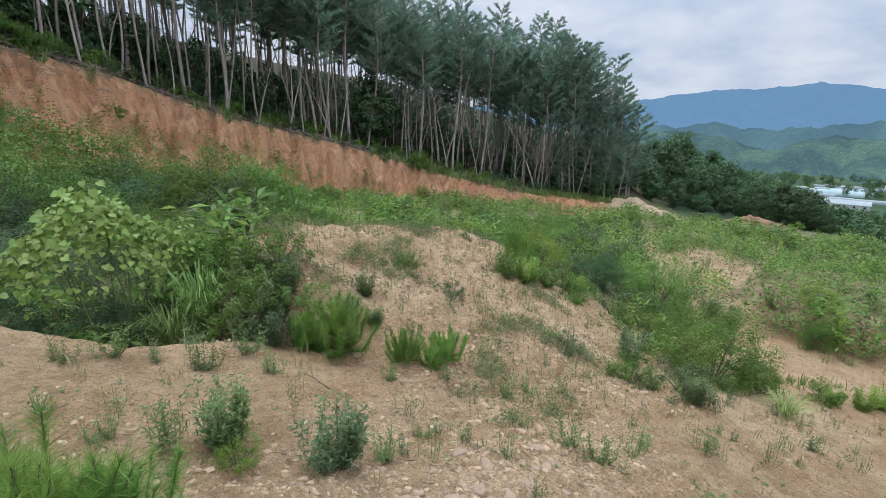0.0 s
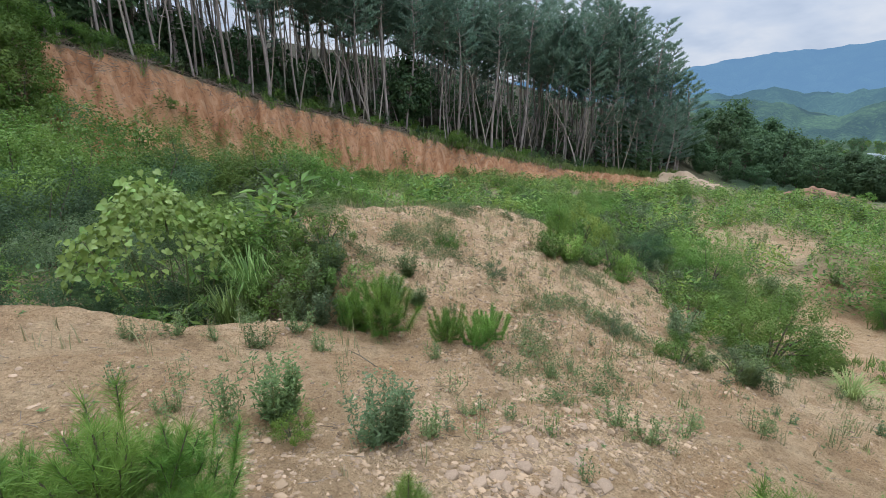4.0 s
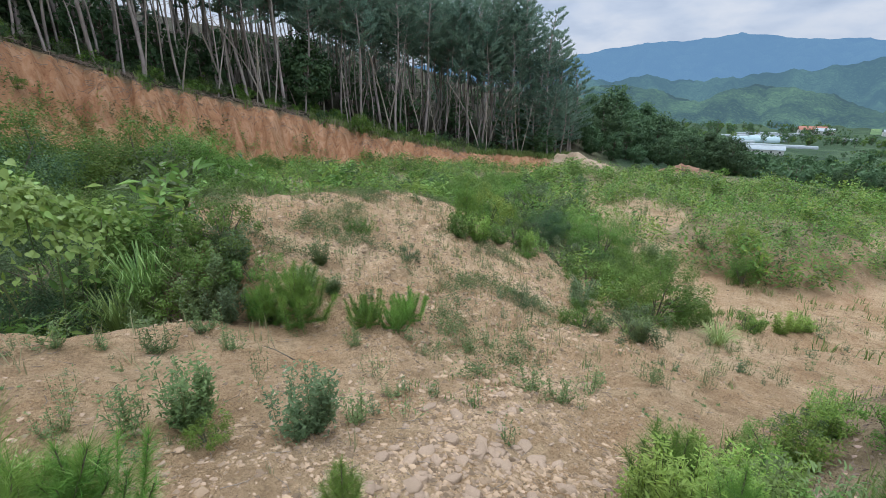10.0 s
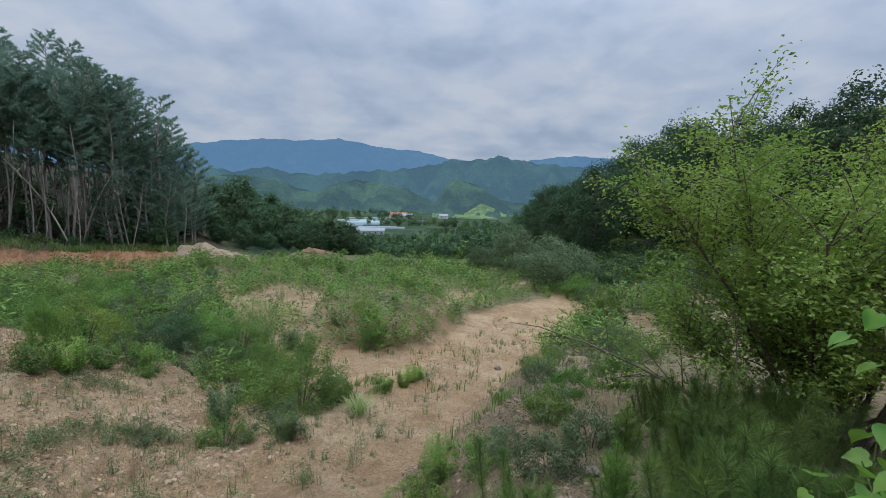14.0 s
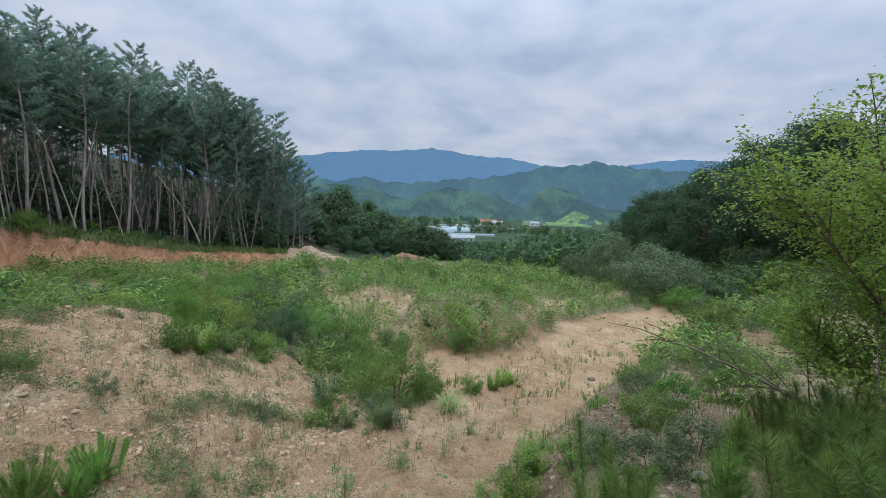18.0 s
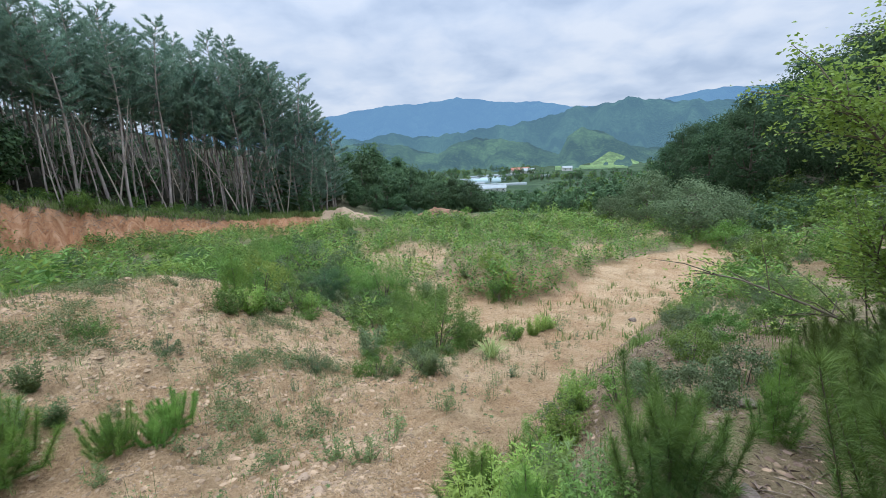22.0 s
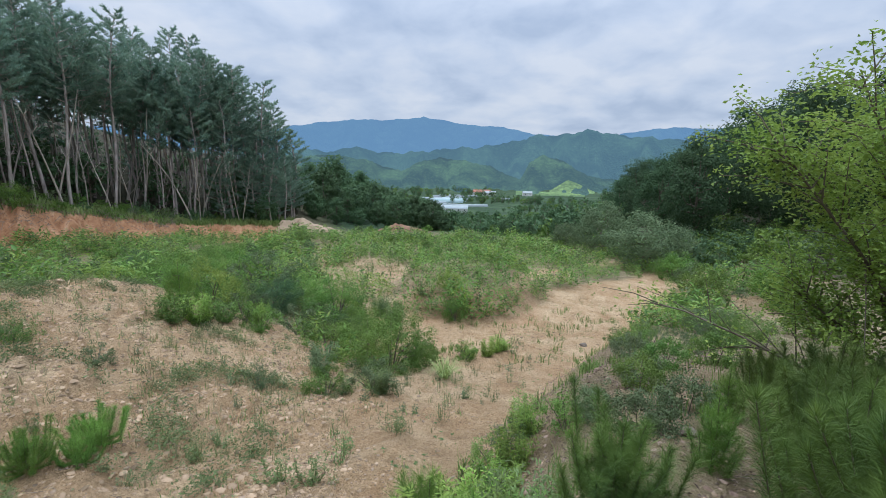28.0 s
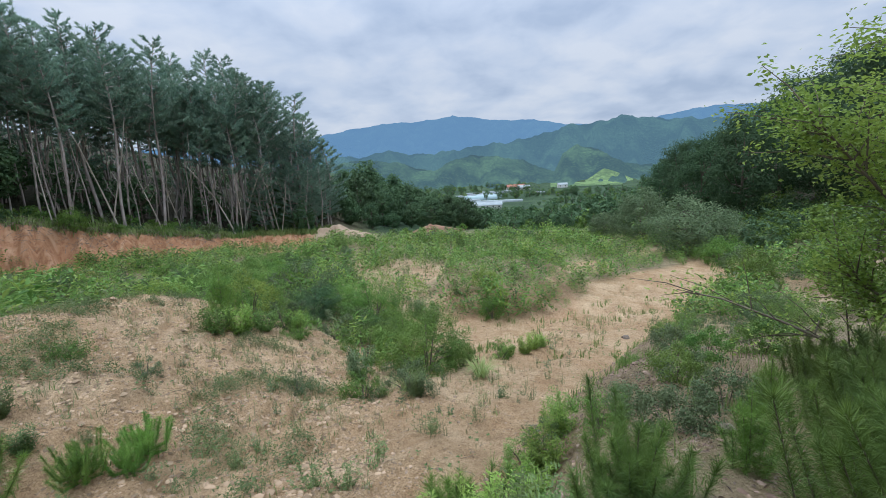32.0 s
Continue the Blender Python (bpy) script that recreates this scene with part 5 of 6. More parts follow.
scatter = np.random.default_rng(64)
made = 0
while made < 34:
    a, r = scatter.uniform(26, 76), scatter.uniform(10, 26)
    x, y = at(a, r)
    if float(inside(TONGUE, np.array(x), np.array(y))) > -0.9 or float(inside(SPARSE, np.array(x), np.array(y))) > -0.8 or float(inside(BEND, np.array(x), np.array(y))) > -0.5:
        continue
    made += 1
    size = scatter.uniform(0.45, 0.9)
    SHRUBS.plant(x, y, size, variant=(0, 1, 4, 3, 0)[made % 5] + (5 if r < 14 else 0), tall=size * scatter.uniform(0.75, 1.1), label="bushy green shrub behind the sandy rise")
made = 0
while made < 95:
    a, r = scatter.uniform(24, 90), scatter.uniform(9.5, 34)
    x, y = at(a, r)
    if float(inside(TONGUE, np.array(x), np.array(y))) > -0.4 or y - float(verge(x)) < 4.4 or float(wob(np.array(x), np.array(y), 2.4, 2.0)) < -0.1:
        continue
    made += 1
    k = int(scatter.integers(0, 10))
    if k < 3:
        SHRUBS.plant(x, y, scatter.uniform(0.28, 0.6), variant=(0, 4, 3)[k], label="rounded green bush standing in the weedy clearing")
    elif k < 6:
        LOW.plant(x, y, scatter.uniform(0.7, 1.4), variant=int(scatter.integers(0, 3)), label="low leafy bush in the weedy clearing")
    else:
        MUGWORT.plant(x, y, scatter.uniform(1.1, 1.9), variant=(0, 3, 0, 2)[k - 6], label="tall upright weed in the clearing")


def vine_on_bush(x, y):
    """Broad pale leaves of a climbing vine, spread over the shrubs in the hollow."""
    ob = new("climbing_vine")
    ob.matrix_basis = stand(x, y, size=0.92, tall=1.2)
    tagged(ob, "pale green climbing vine with broad leaves over shrubs", "vine")
    r = np.random.default_rng(5)
    s = Soup()
    for i in range(9):
        a = i * 0.7
        tube(s, [(0.2 * math.cos(a), 0.2 * math.sin(a), -0.05), (0.6 * math.cos(a), 0.45 * math.sin(a), 0.8), (0.8 * math.cos(a), 0.5 * math.sin(a), 1.25), (0.98 * math.cos(a), 0.6 * math.sin(a), 1.0)], (0.012, 0.009, 0.007, 0.004), 4)
    runner = part("runner", s.mesh("runner", STEM), ob)
    kinds = []
    for k in range(4):
        b = Soup()
        broad_leaves(b, [(0, 0, 0)], [(1, 0, 0.05 * k)], [(0.1 * (k - 1), 0.05, 1)], 1.0)
        kinds.append(b.mesh("leaf", LEAF_VINE, True))
    for i in range(298):
        a, q = r.uniform(0, 6.28), math.sqrt(r.uniform(0, 1))
        px, py = 1.02 * q * math.cos(a), 0.62 * q * math.sin(a)
        if float(wob(np.array(px), np.array(py), 0.22, 3.0)) < -0.5:
            continue
        pz = 1.0 + 0.5 * math.sqrt(max(0, 1 - q * q)) + r.uniform(-0.16, 0.14) + 0.16 * math.sin(5 * px + 2)
        leaf = part("leaf", kinds[i % 4], runner)
        size = r.uniform(0.055, 0.1)
        leaf.matrix_basis = pose(px, py, pz, r.uniform(-45, 35), r.uniform(-5, 65), math.degrees(a) + r.uniform(-70, 70)) @ Matrix.Diagonal((size, size, size, 1))
    b = Soup()
    n = 1500
    a, q = r.uniform(0, 6.28, n), np.sqrt(r.uniform(0, 1, n))
    droop = np.where(r.uniform(0, 1, n) < 0.45, r.uniform(0, 0.1, n) * (q > 0.55), 0)
    p = np.stack([1.02 * q * np.cos(a), 0.62 * q * np.sin(a) - 0.1 * droop, 0.97 + 0.55 * np.sqrt(np.maximum(0, 1 - q * q)) - droop + r.uniform(-0.16, 0.05, n) + 0.12 * np.sin(5 * q * np.cos(a) + 2)], -1)
    gap = wob(p[:, 0], p[:, 1], 0.22, 3.0) > r.uniform(-0.9, -0.2, n)
    p, a = p[gap], a[gap]
    n = len(p)
    broad_leaves(b, p, np.stack([np.cos(a), np.sin(a), -0.3 + 0 * a], -1) + r.normal(size=(n, 3)) * 0.5, r.normal(size=(n, 3)) * 0.45 + (0, -0.3, 1), r.uniform(0.045, 0.085, n))
    part("leaf_mass", b.mesh("leaf_mass", LEAF_VINE, True), ob)
    return ob


vine_on_bush(0.75, 5.75)


def grass_clump(x, y, h, n, seed, w=0.5):
    r = np.random.default_rng(seed)
    s = Soup()
    a = r.uniform(0, 6.28, n)
    o = np.stack([np.cos(a), np.sin(a), 0 * a], -1)
    L, out_ = r.uniform(0.6, 1.1, n)[:, None] * h, r.uniform(0.15, 0.7, n)[:, None] * w
    base = o * 0.06 + r.normal(size=(n, 3)) * (0.03, 0.03, 0)
    side = np.stack([-np.sin(a), np.cos(a), 0 * a], -1) * 0.006
    m1, m2, tip = base + o * out_ * 0.3 + (0, 0, 0.55) * L, base + o * out_ * 0.8 + (0, 0, 0.9) * L, base + o * out_ * 1.4 + (0, 0, 0.75) * L
    v = np.stack([base - side, base + side, m1 - side, m1 + side, m2 - side * 0.7, m2 + side * 0.7, tip], 1)
    k = np.arange(n)[:, None] * 7
    s.add(v, np.concatenate([k + (0, 1, 3, 2), k + (2, 3, 5, 4)]))
    s.f.append(k + (4, 5, 6))
    return thing("grass_clump", (("tuft", s.mesh("tuft", GRASS)),), "arching clump of long green grass in the hollow", "grass", "", stand(x, y))


grass_clump(1.42, 5.0, 0.75, 160, 1)
grass_clump(1.15, 4.95, 0.6, 110, 2)
grass_clump(7.6, 0.5, 0.32, 120, 3)
grass_clump(6.3, 1.5, 0.26, 100, 4)


def acacia(x, y):
    """A large light shrub: many slender stems fanning from the ground, small leaves in sprays, one long low branch."""
    r = np.random.default_rng(12)
    st, lf = Soup(), Soup()
    ob = new("leafy_shrub")
    ob.matrix_basis = stand(x, y)
    tagged(ob, "large light green shrub with many slender dark stems", "shrub")

    def spray(p, way, l, n):
        u = r.uniform(0.1, 1.05, n)[:, None]
        c = p + way * l * u + r.normal(size=(n, 3)) * 0.05
        leaves(lf, c, way * 0.5 + r.normal(size=(n, 3)) * (0.9, 0.9, 0.5), r.normal(size=(n, 3)) * 0.5 + (0, 0, 1), r.uniform(0.02, 0.042, n), 0.02)

    ways = []
    for i in range(26):
        a = i * 2.4 + r.uniform(-0.3, 0.3)
        out_ = (0.12 + 0.5 * (i / 26)) * (1.3 if i % 3 == 0 else 1.0)
        ways.append((np.array([math.cos(a) * out_, math.sin(a) * out_, 1.0]), r.uniform(0.9, 1.5) if i % 3 == 0 else r.uniform(1.7, 2.7), 1.0))
    for a, up, l in ((140, 0.42, 1.65),):
        ways.append((np.array([math.cos(radians(a - 90)), math.sin(radians(a - 90)), up]), l, 0.55))
    for w, l, full in ways:
        w = w / np.linalg.norm(w)
        t = np.linspace(0, 1, 6)[:, None]
        p = np.array([w[0] * 0.25, w[1] * 0.25, -0.05]) + w * l * t + np.array([w[0] * 0.3, w[1] * 0.3, -0.25]) * l * 0.5 * t ** 2 + 0.04 * np.sin(t * 7 + l * 9)
        tube(st, p, np.linspace(0.019, 0.004, 6), 5)
        for j in range(int(19 * full) + 5):
            q = r.uniform(0.3 if full < 1 else 0.46, 1.0)
            b = np.array([np.interp(q, t[:, 0], p[:, k]) for k in range(3)])
            d = unit(w * 0.5 + r.normal(size=3) * (0.7, 0.7, 0.45) + (0, 0, 0.15))
            bl = r.uniform(0.3, 0.62)
            tube(st, [b, b + d * bl * 0.5 + (0, 0, 0.03), b + d * bl], (0.006, 0.004, 0.002), 3)
            spray(b, d, bl, int(118 * full ** 2.2))
    part("woody_base", st.mesh("woody_base", BARK_DARK), ob, "slender dark stems")
    part("foliage", lf.mesh("foliage", LEAF_ACACIA), ob)
    return ob


acacia(2.7, -3.0)


def broad_leaf_shoots(x, y):
    """Young shoots with large toothed heart-shaped leaves, close beside the standing point."""
    r = np.random.default_rng(3 + int(100 * x))
    ob = new("broad_leaved_sapling")
    ob.matrix_basis = stand(x, y)
    tagged(ob, "young sapling with glossy bright heart-shaped leaves", "sapling")
    kinds = []
    for k in range(4):
        b = Soup()
        broad_leaves(b, [(0, 0, 0)], [(1, 0, -0.08 * k)], [(0.1 * (k - 1.5), 0.06 * k, 1)], 1.0)
        kinds.append(b.mesh("leaf", LEAF_HEART, True))
    for i in range(10):
        s = Soup()
        a = i * 2.3
        w = np.array([0.30 * math.cos(a), 0.30 * math.sin(a), 1.0])
        l = r.uniform(0.45, 0.95)
        t = np.linspace(0, 1, 6)[:, None]
        p = np.array([0.06 * math.cos(a), 0.06 * math.sin(a), -0.03]) + w * l * t + 0.03 * np.sin(6 * t + i)
        tube(s, p, np.linspace(0.008, 0.002, 6), 5)
        stem = part("stem", s.mesh("stem", STEM), ob)
        for j in range(29):
            q = 0.12 + 0.9 * j / 29
            b = np.array([np.interp(q, t[:, 0], p[:, k]) for k in range(3)])
            th = r.uniform(0, 360)
            size = r.uniform(0.038, 0.072)
            off = r.uniform(0.02, 0.09)
            leaf = part("leaf", kinds[int(r.integers(4))], stem)
            leaf.matrix_basis = pose(b[0] + off * math.cos(radians(th)), b[1] + off * math.sin(radians(th)), b[2] + 0.01, r.uniform(-30, 30), r.uniform(0, 55), th) @ Matrix.Diagonal((size, size, size, 1))
    return ob


broad_leaf_shoots(0.8, -1.22)
broad_leaf_shoots(0.6, -1.26)


# ---- stones, heaps ----
def rock(x, y, size, seed, squash=0.7, material=GREY_STONE, label="grey weathered stone half sunk in the soil"):
    bm = bmesh.new()
    bmesh.ops.create_icosphere(bm, subdivisions=3, radius=1.0)
    r = np.random.default_rng(seed)
    cuts = [(unit(r.normal(size=3)), r.uniform(0.55, 0.85)) for i in range(9)]
    for v in bm.verts:
        p = np.array(v.co)
        for n, d in cuts:
            over = p @ n - d
            if over > 0:
                p = p - n * over
        p = p * (1 + 0.09 * noise.noise(Vector(p * 3)) + 0.05 * noise.noise(Vector(p * 9)))
        v.co = p * (size, size * 0.8, size * squash)
    me = bpy.data.meshes.new("stone")
    bm.to_mesh(me)
    bm.free()
    me.materials.append(material)
    ob = new("stone", me)
    ob.matrix_basis = pose(x, y, float(ground(x, y)) + size * squash * 0.25, 0, 0, r.uniform(0, 360))
    return tagged(ob, label, "stone", "stones beside the track")


rock(1.34, -0.71, 0.05, 1, 0.5)
rock(0.99, -0.82, 0.085, 2, 0.55)
rock(1.16, -0.9, 0.05, 3)
rock(12.0, -3.0, 0.14, 4, 0.6, label="dark stone lying on the dirt track")
rock(2.3, -1.15, 0.06, 5)
rock(3.6, -1.5, 0.09, 6)


def heap(name, label, a, r, length, h, turn, material, seed):
    """A tipped heap of bare soil."""
    u, v = np.meshgrid(np.linspace(-1.3, 1.3, 60), np.linspace(-1.3, 1.3, 34))
    x0, y0 = at(a, r)
    d = np.sqrt(u * u + v * v) + 0.06 * wob(u * 3, v * 3, 0.4, seed)
    z = np.clip(1.5 * (1.05 - d), 0, 1) ** 1.3 * h * np.clip(0.55 - 0.5 * u, 0.05, 1) * (1 + 0.16 * wob(u * 3, v * 3, 0.3, seed) + 0.08 * wob(u * 3, v * 3, 0.12, seed))
    c, s = math.cos(radians(turn)), math.sin(radians(turn))
    X, Y = x0 + c * u * length / 2 - s * v * length / 4, y0 + s * u * length / 2 + c * v * length / 4
    V = np.stack([X, Y, ground(X, Y) + z - 0.12], -1).reshape(-1, 3)
    k = np.arange(33)[:, None] * 60 + np.arange(59)[None]
    me = Soup().add(V, np.stack([k, k + 1, k + 61, k + 60], -1).reshape(-1, 4)).mesh(name, material, True)
    return tagged(new(name, me), label, "soil heap")


PALE = plain_mix("pale_subsoil", 1.5, (0.36, 0.255, 0.16), (0.50, 0.375, 0.25), 0.95, 0.6, dist=0.1)
CLAY = plain_mix("red_clay", 1.2, (0.20, 0.11, 0.065), (0.31, 0.185, 0.115), 0.95, 0.6, dist=0.1)
heap("soil_mound", "pale heap of tipped sandy soil at the bank's end", 70.9, 45.5, 9.0, 1.8, -62, PALE, 1.0)
heap("clay_mound", "low red clay mound below dark trees", 81.4, 55.0, 8.0, 1.3, -78, CLAY, 2.0)


for a, r, s, k in ((67.5, 43.5, 0.3, 0), (68.8, 43.2, 0.25, 1), (70.6, 43.0, 0.5, 2), (72.0, 43.6, 0.6, 0), (71.4, 45.5, 0.5, 1), (78.8, 53, 0.6, 0), (80.2, 53.5, 0.5, 1), (82.2, 53, 0.55, 2), (83.8, 54, 0.7, 0), (75, 50, 0.6, 1), (76.8, 52, 0.6, 0)):
    FOOT_SHRUBS.plant(*at(a, r), s, variant=k, label="green bush before the tipped soil")


# ---- the valley floor ----
VINYL = plain_mix("vinyl_sheet", 0.4, (0.24, 0.275, 0.275), (0.34, 0.38, 0.38), 0.45, 0.1)
TEAL = plain_mix("teal_roof", 0.4, (0.26, 0.36, 0.36), (0.34, 0.44, 0.43), 0.5, 0.1)
WALL = plain_mix("pale_wall", 0.5, (0.55, 0.54, 0.50), (0.70, 0.69, 0.65), 0.8, 0.1)
TILE = plain_mix("orange_roof", 1.0, (0.30, 0.12, 0.075), (0.38, 0.17, 0.11), 0.7, 0.2)
# Haze over the crops is painted in as a faint glow.
CROP = distance_material("crop_rows", (0.10, 0.16, 0.035), (0.20, 0.28, 0.08), (0.18, 0.28, 0.235), 0.55, 0.05)
PANE = plain_mix("window_glass", 1.0, (0.03, 0.035, 0.04), (0.06, 0.07, 0.08), 0.15, 0.05)
CONCRETE = plain_mix("pole_concrete", 3.0, (0.30, 0.30, 0.29), (0.42, 0.42, 0.40), 0.9, 0.2)


def greenhouse(a, r, length, w, h, turn, material, label):
    ang = np.linspace(0, np.pi, 13)
    prof = np.stack([np.cos(ang) * w / 2, np.minimum(np.sin(ang) * h * 1.25, h)], -1)
    s = Soup()
    v = np.concatenate([np.stack([np.full(13, e * length / 2), prof[:, 0], prof[:, 1]], -1) for e in (-1, 1)])
    k = np.arange(12)[:, None]
    s.add(v, np.concatenate([k + (0, 1, 14, 13)]))
    cover = s.mesh("cover", material)
    e = Soup()
    e.add(v[:13], np.arange(13)[None])
    e2 = Soup()
    e2.add(v[13:] + (0, 0, 0), np.arange(13)[None, ::-1])
    x, y = at(a, r)
    return thing("greenhouse", (("cover", cover), ("end_wall", e.mesh("end_wall", material)), ("end_wall", e2.mesh("end_wall", material))), label, "greenhouse", "greenhouses in the valley", pose(x, y, float(ground(x, y)), 0, 0, turn))


for i, (a, r, l) in enumerate(((84.6, 690, 70), (85.6, 700, 60), (86.8, 710, 60), (88.0, 715, 50), (84.8, 610, 60), (86.6, 560, 40), (88.9, 570, 60), (90.4, 575, 40), (85.4, 740, 80), (87.0, 755, 90), (89.2, 750, 60), (93.5, 700, 30))):
    greenhouse(a, r, l * 0.5, 6.5, 3.2, 178 + 4 * math.sin(i * 2) - 90 + 14, VINYL, "long white vinyl greenhouse on the valley floor")
for a, r, l, w in ((86.2, 640, 44, 22), (87.2, 660, 36, 22)):
    greenhouse(a, r, l, w, 5, 90 + 12, TEAL, "wide greenhouse with a teal roof")


def house(a, r, w, d, h, turn, roof_material, label):
    x, y = at(a, r)
    b, rf = Soup(), Soup()
    X, Y = w / 2, d / 2
    b.add([(-X, -Y, -1), (X, -Y, -1), (X, Y, -1), (-X, Y, -1), (-X, -Y, h), (X, -Y, h), (X, Y, h), (-X, Y, h)], [(0, 1, 5, 4), (1, 2, 6, 5), (2, 3, 7, 6), (3, 0, 4, 7)])
    o = 0.6
    rf.add([(-X - o, -Y - o, h), (X + o, -Y - o, h), (X + o, 0, h + d * 0.3), (-X - o, 0, h + d * 0.3), (X + o, Y + o, h), (-X - o, Y + o, h)], [(0, 1, 2, 3), (3, 2, 4, 5)])
    ob = thing("farm_house", (("body", b.mesh("body", WALL)), ("roof", rf.mesh("roof", roof_material))), label, "house", "houses in the valley", pose(x, y, float(ground(x, y)), 0, 0, turn))
    body = ob.children[0]
    for side in (-1, 1):
        for i in range(max(2, int(w / 6))):
            q = Soup()
            cx, yy = -X + (i + 0.5) * w / max(2, int(w / 6)), side * (Y + 0.04)
            q.add([(cx - 0.7, yy, h * 0.35), (cx + 0.7, yy, h * 0.35), (cx + 0.7, yy, h * 0.75), (cx - 0.7, yy, h * 0.75), (cx - 0.7, yy - side * 0.1, h * 0.35), (cx + 0.7, yy - side * 0.1, h * 0.35), (cx + 0.7, yy - side * 0.1, h * 0.75), (cx - 0.7, yy - side * 0.1, h * 0.75)],
                  [(0, 1, 2, 3), (4, 5, 6, 7), (0, 1, 5, 4), (1, 2, 6, 5), (2, 3, 7, 6), (3, 0, 4, 7)])
            part("window", q.mesh("window", PANE), body, "dark window pane")
    return ob


house(90.6, 800, 30, 14, 6, 100, TILE, "farm building with an orange roof in the valley")
house(91.6, 790, 20, 12, 5, 80, VINYL, "pale farm building on the valley floor")
house(96.2, 820, 16, 10, 5, 95, VINYL, "small white house beside the fields")
house(87.0, 470, 30, 10, 4, 95, VINYL, "long white shed among the trees")
house(86.2, 330, 9, 6, 3, 60, VINYL, "small white shed below the clearing")


def field_patch(a0, a1, r0, r1, rise):
    aa, rr = np.meshgrid(np.radians(np.linspace(a0, a1, 30)), np.linspace(r0, r1, 12))
    X, Y = np.sin(aa) * rr, np.cos(aa) * rr
    q = np.linspace(0, 1, 12)[:, None]
    Z = ground(X, Y) + 0.6 + rise * q ** 1.3 * np.exp(-((np.linspace(-1, 1, 30)) * 1.5) ** 2)[None]
    k = np.arange(11)[:, None] * 30 + np.arange(29)[None]
    me = Soup().add(np.stack([X, Y, Z], -1), np.stack([k, k + 1, k + 31, k + 30], -1).reshape(-1, 4)).mesh("crop_field", CROP, True)
    return tagged(new("crop_field", me), "bright green crop field on the valley floor", "field", kind="structure")


field_patch(94.8, 103, 830, 960, 0)
ridge("backdrop_field_slope", "pale yellow-green field slope in the valley", 1010, 70, (98.4, 99.6, 100.9, 102.3, 104.6), (-3.3, -2.5, -1.6, -2.1, -3.2), -47, CROP, 0.2, 0.2)


def pole(a, r, h):
    x, y = at(a, r)
    s, c = Soup(), Soup()
    tube(s, [(0, 0, -0.3), (0, 0, h)], (0.17, 0.11), 8)
    arms = []
    for z in (h - 0.4, h - 1.2):
        b = Soup()
        tube(b, [(-0.9, 0, z), (0.9, 0, z)], (0.05, 0.05), 4)
        arms.append(("cross_arm", b.mesh("cross_arm", CONCRETE)))
    ob = thing("utility_pole", (("post", s.mesh("post", CONCRETE)), *arms), "grey concrete utility pole below the clearing", "pole", "utility poles", pose(x, y, float(ground(x, y)), 0, 0, 20))
    for arm, z in zip(ob.children[1:], (h - 0.4, h - 1.2)):
        for u in (-0.8, -0.3, 0.3, 0.8):
            b = Soup()
            tube(b, [(u, 0, z + 0.04), (u, 0, z + 0.14), (u, 0, z + 0.22)], (0.05, 0.07, 0.02), 6)
            part("insulator", b.mesh("insulator", WALL), arm)
    return ob


pole(98.8, 120, 9)
pole(98.4, 150, 9)
pole(94.2, 240, 9)


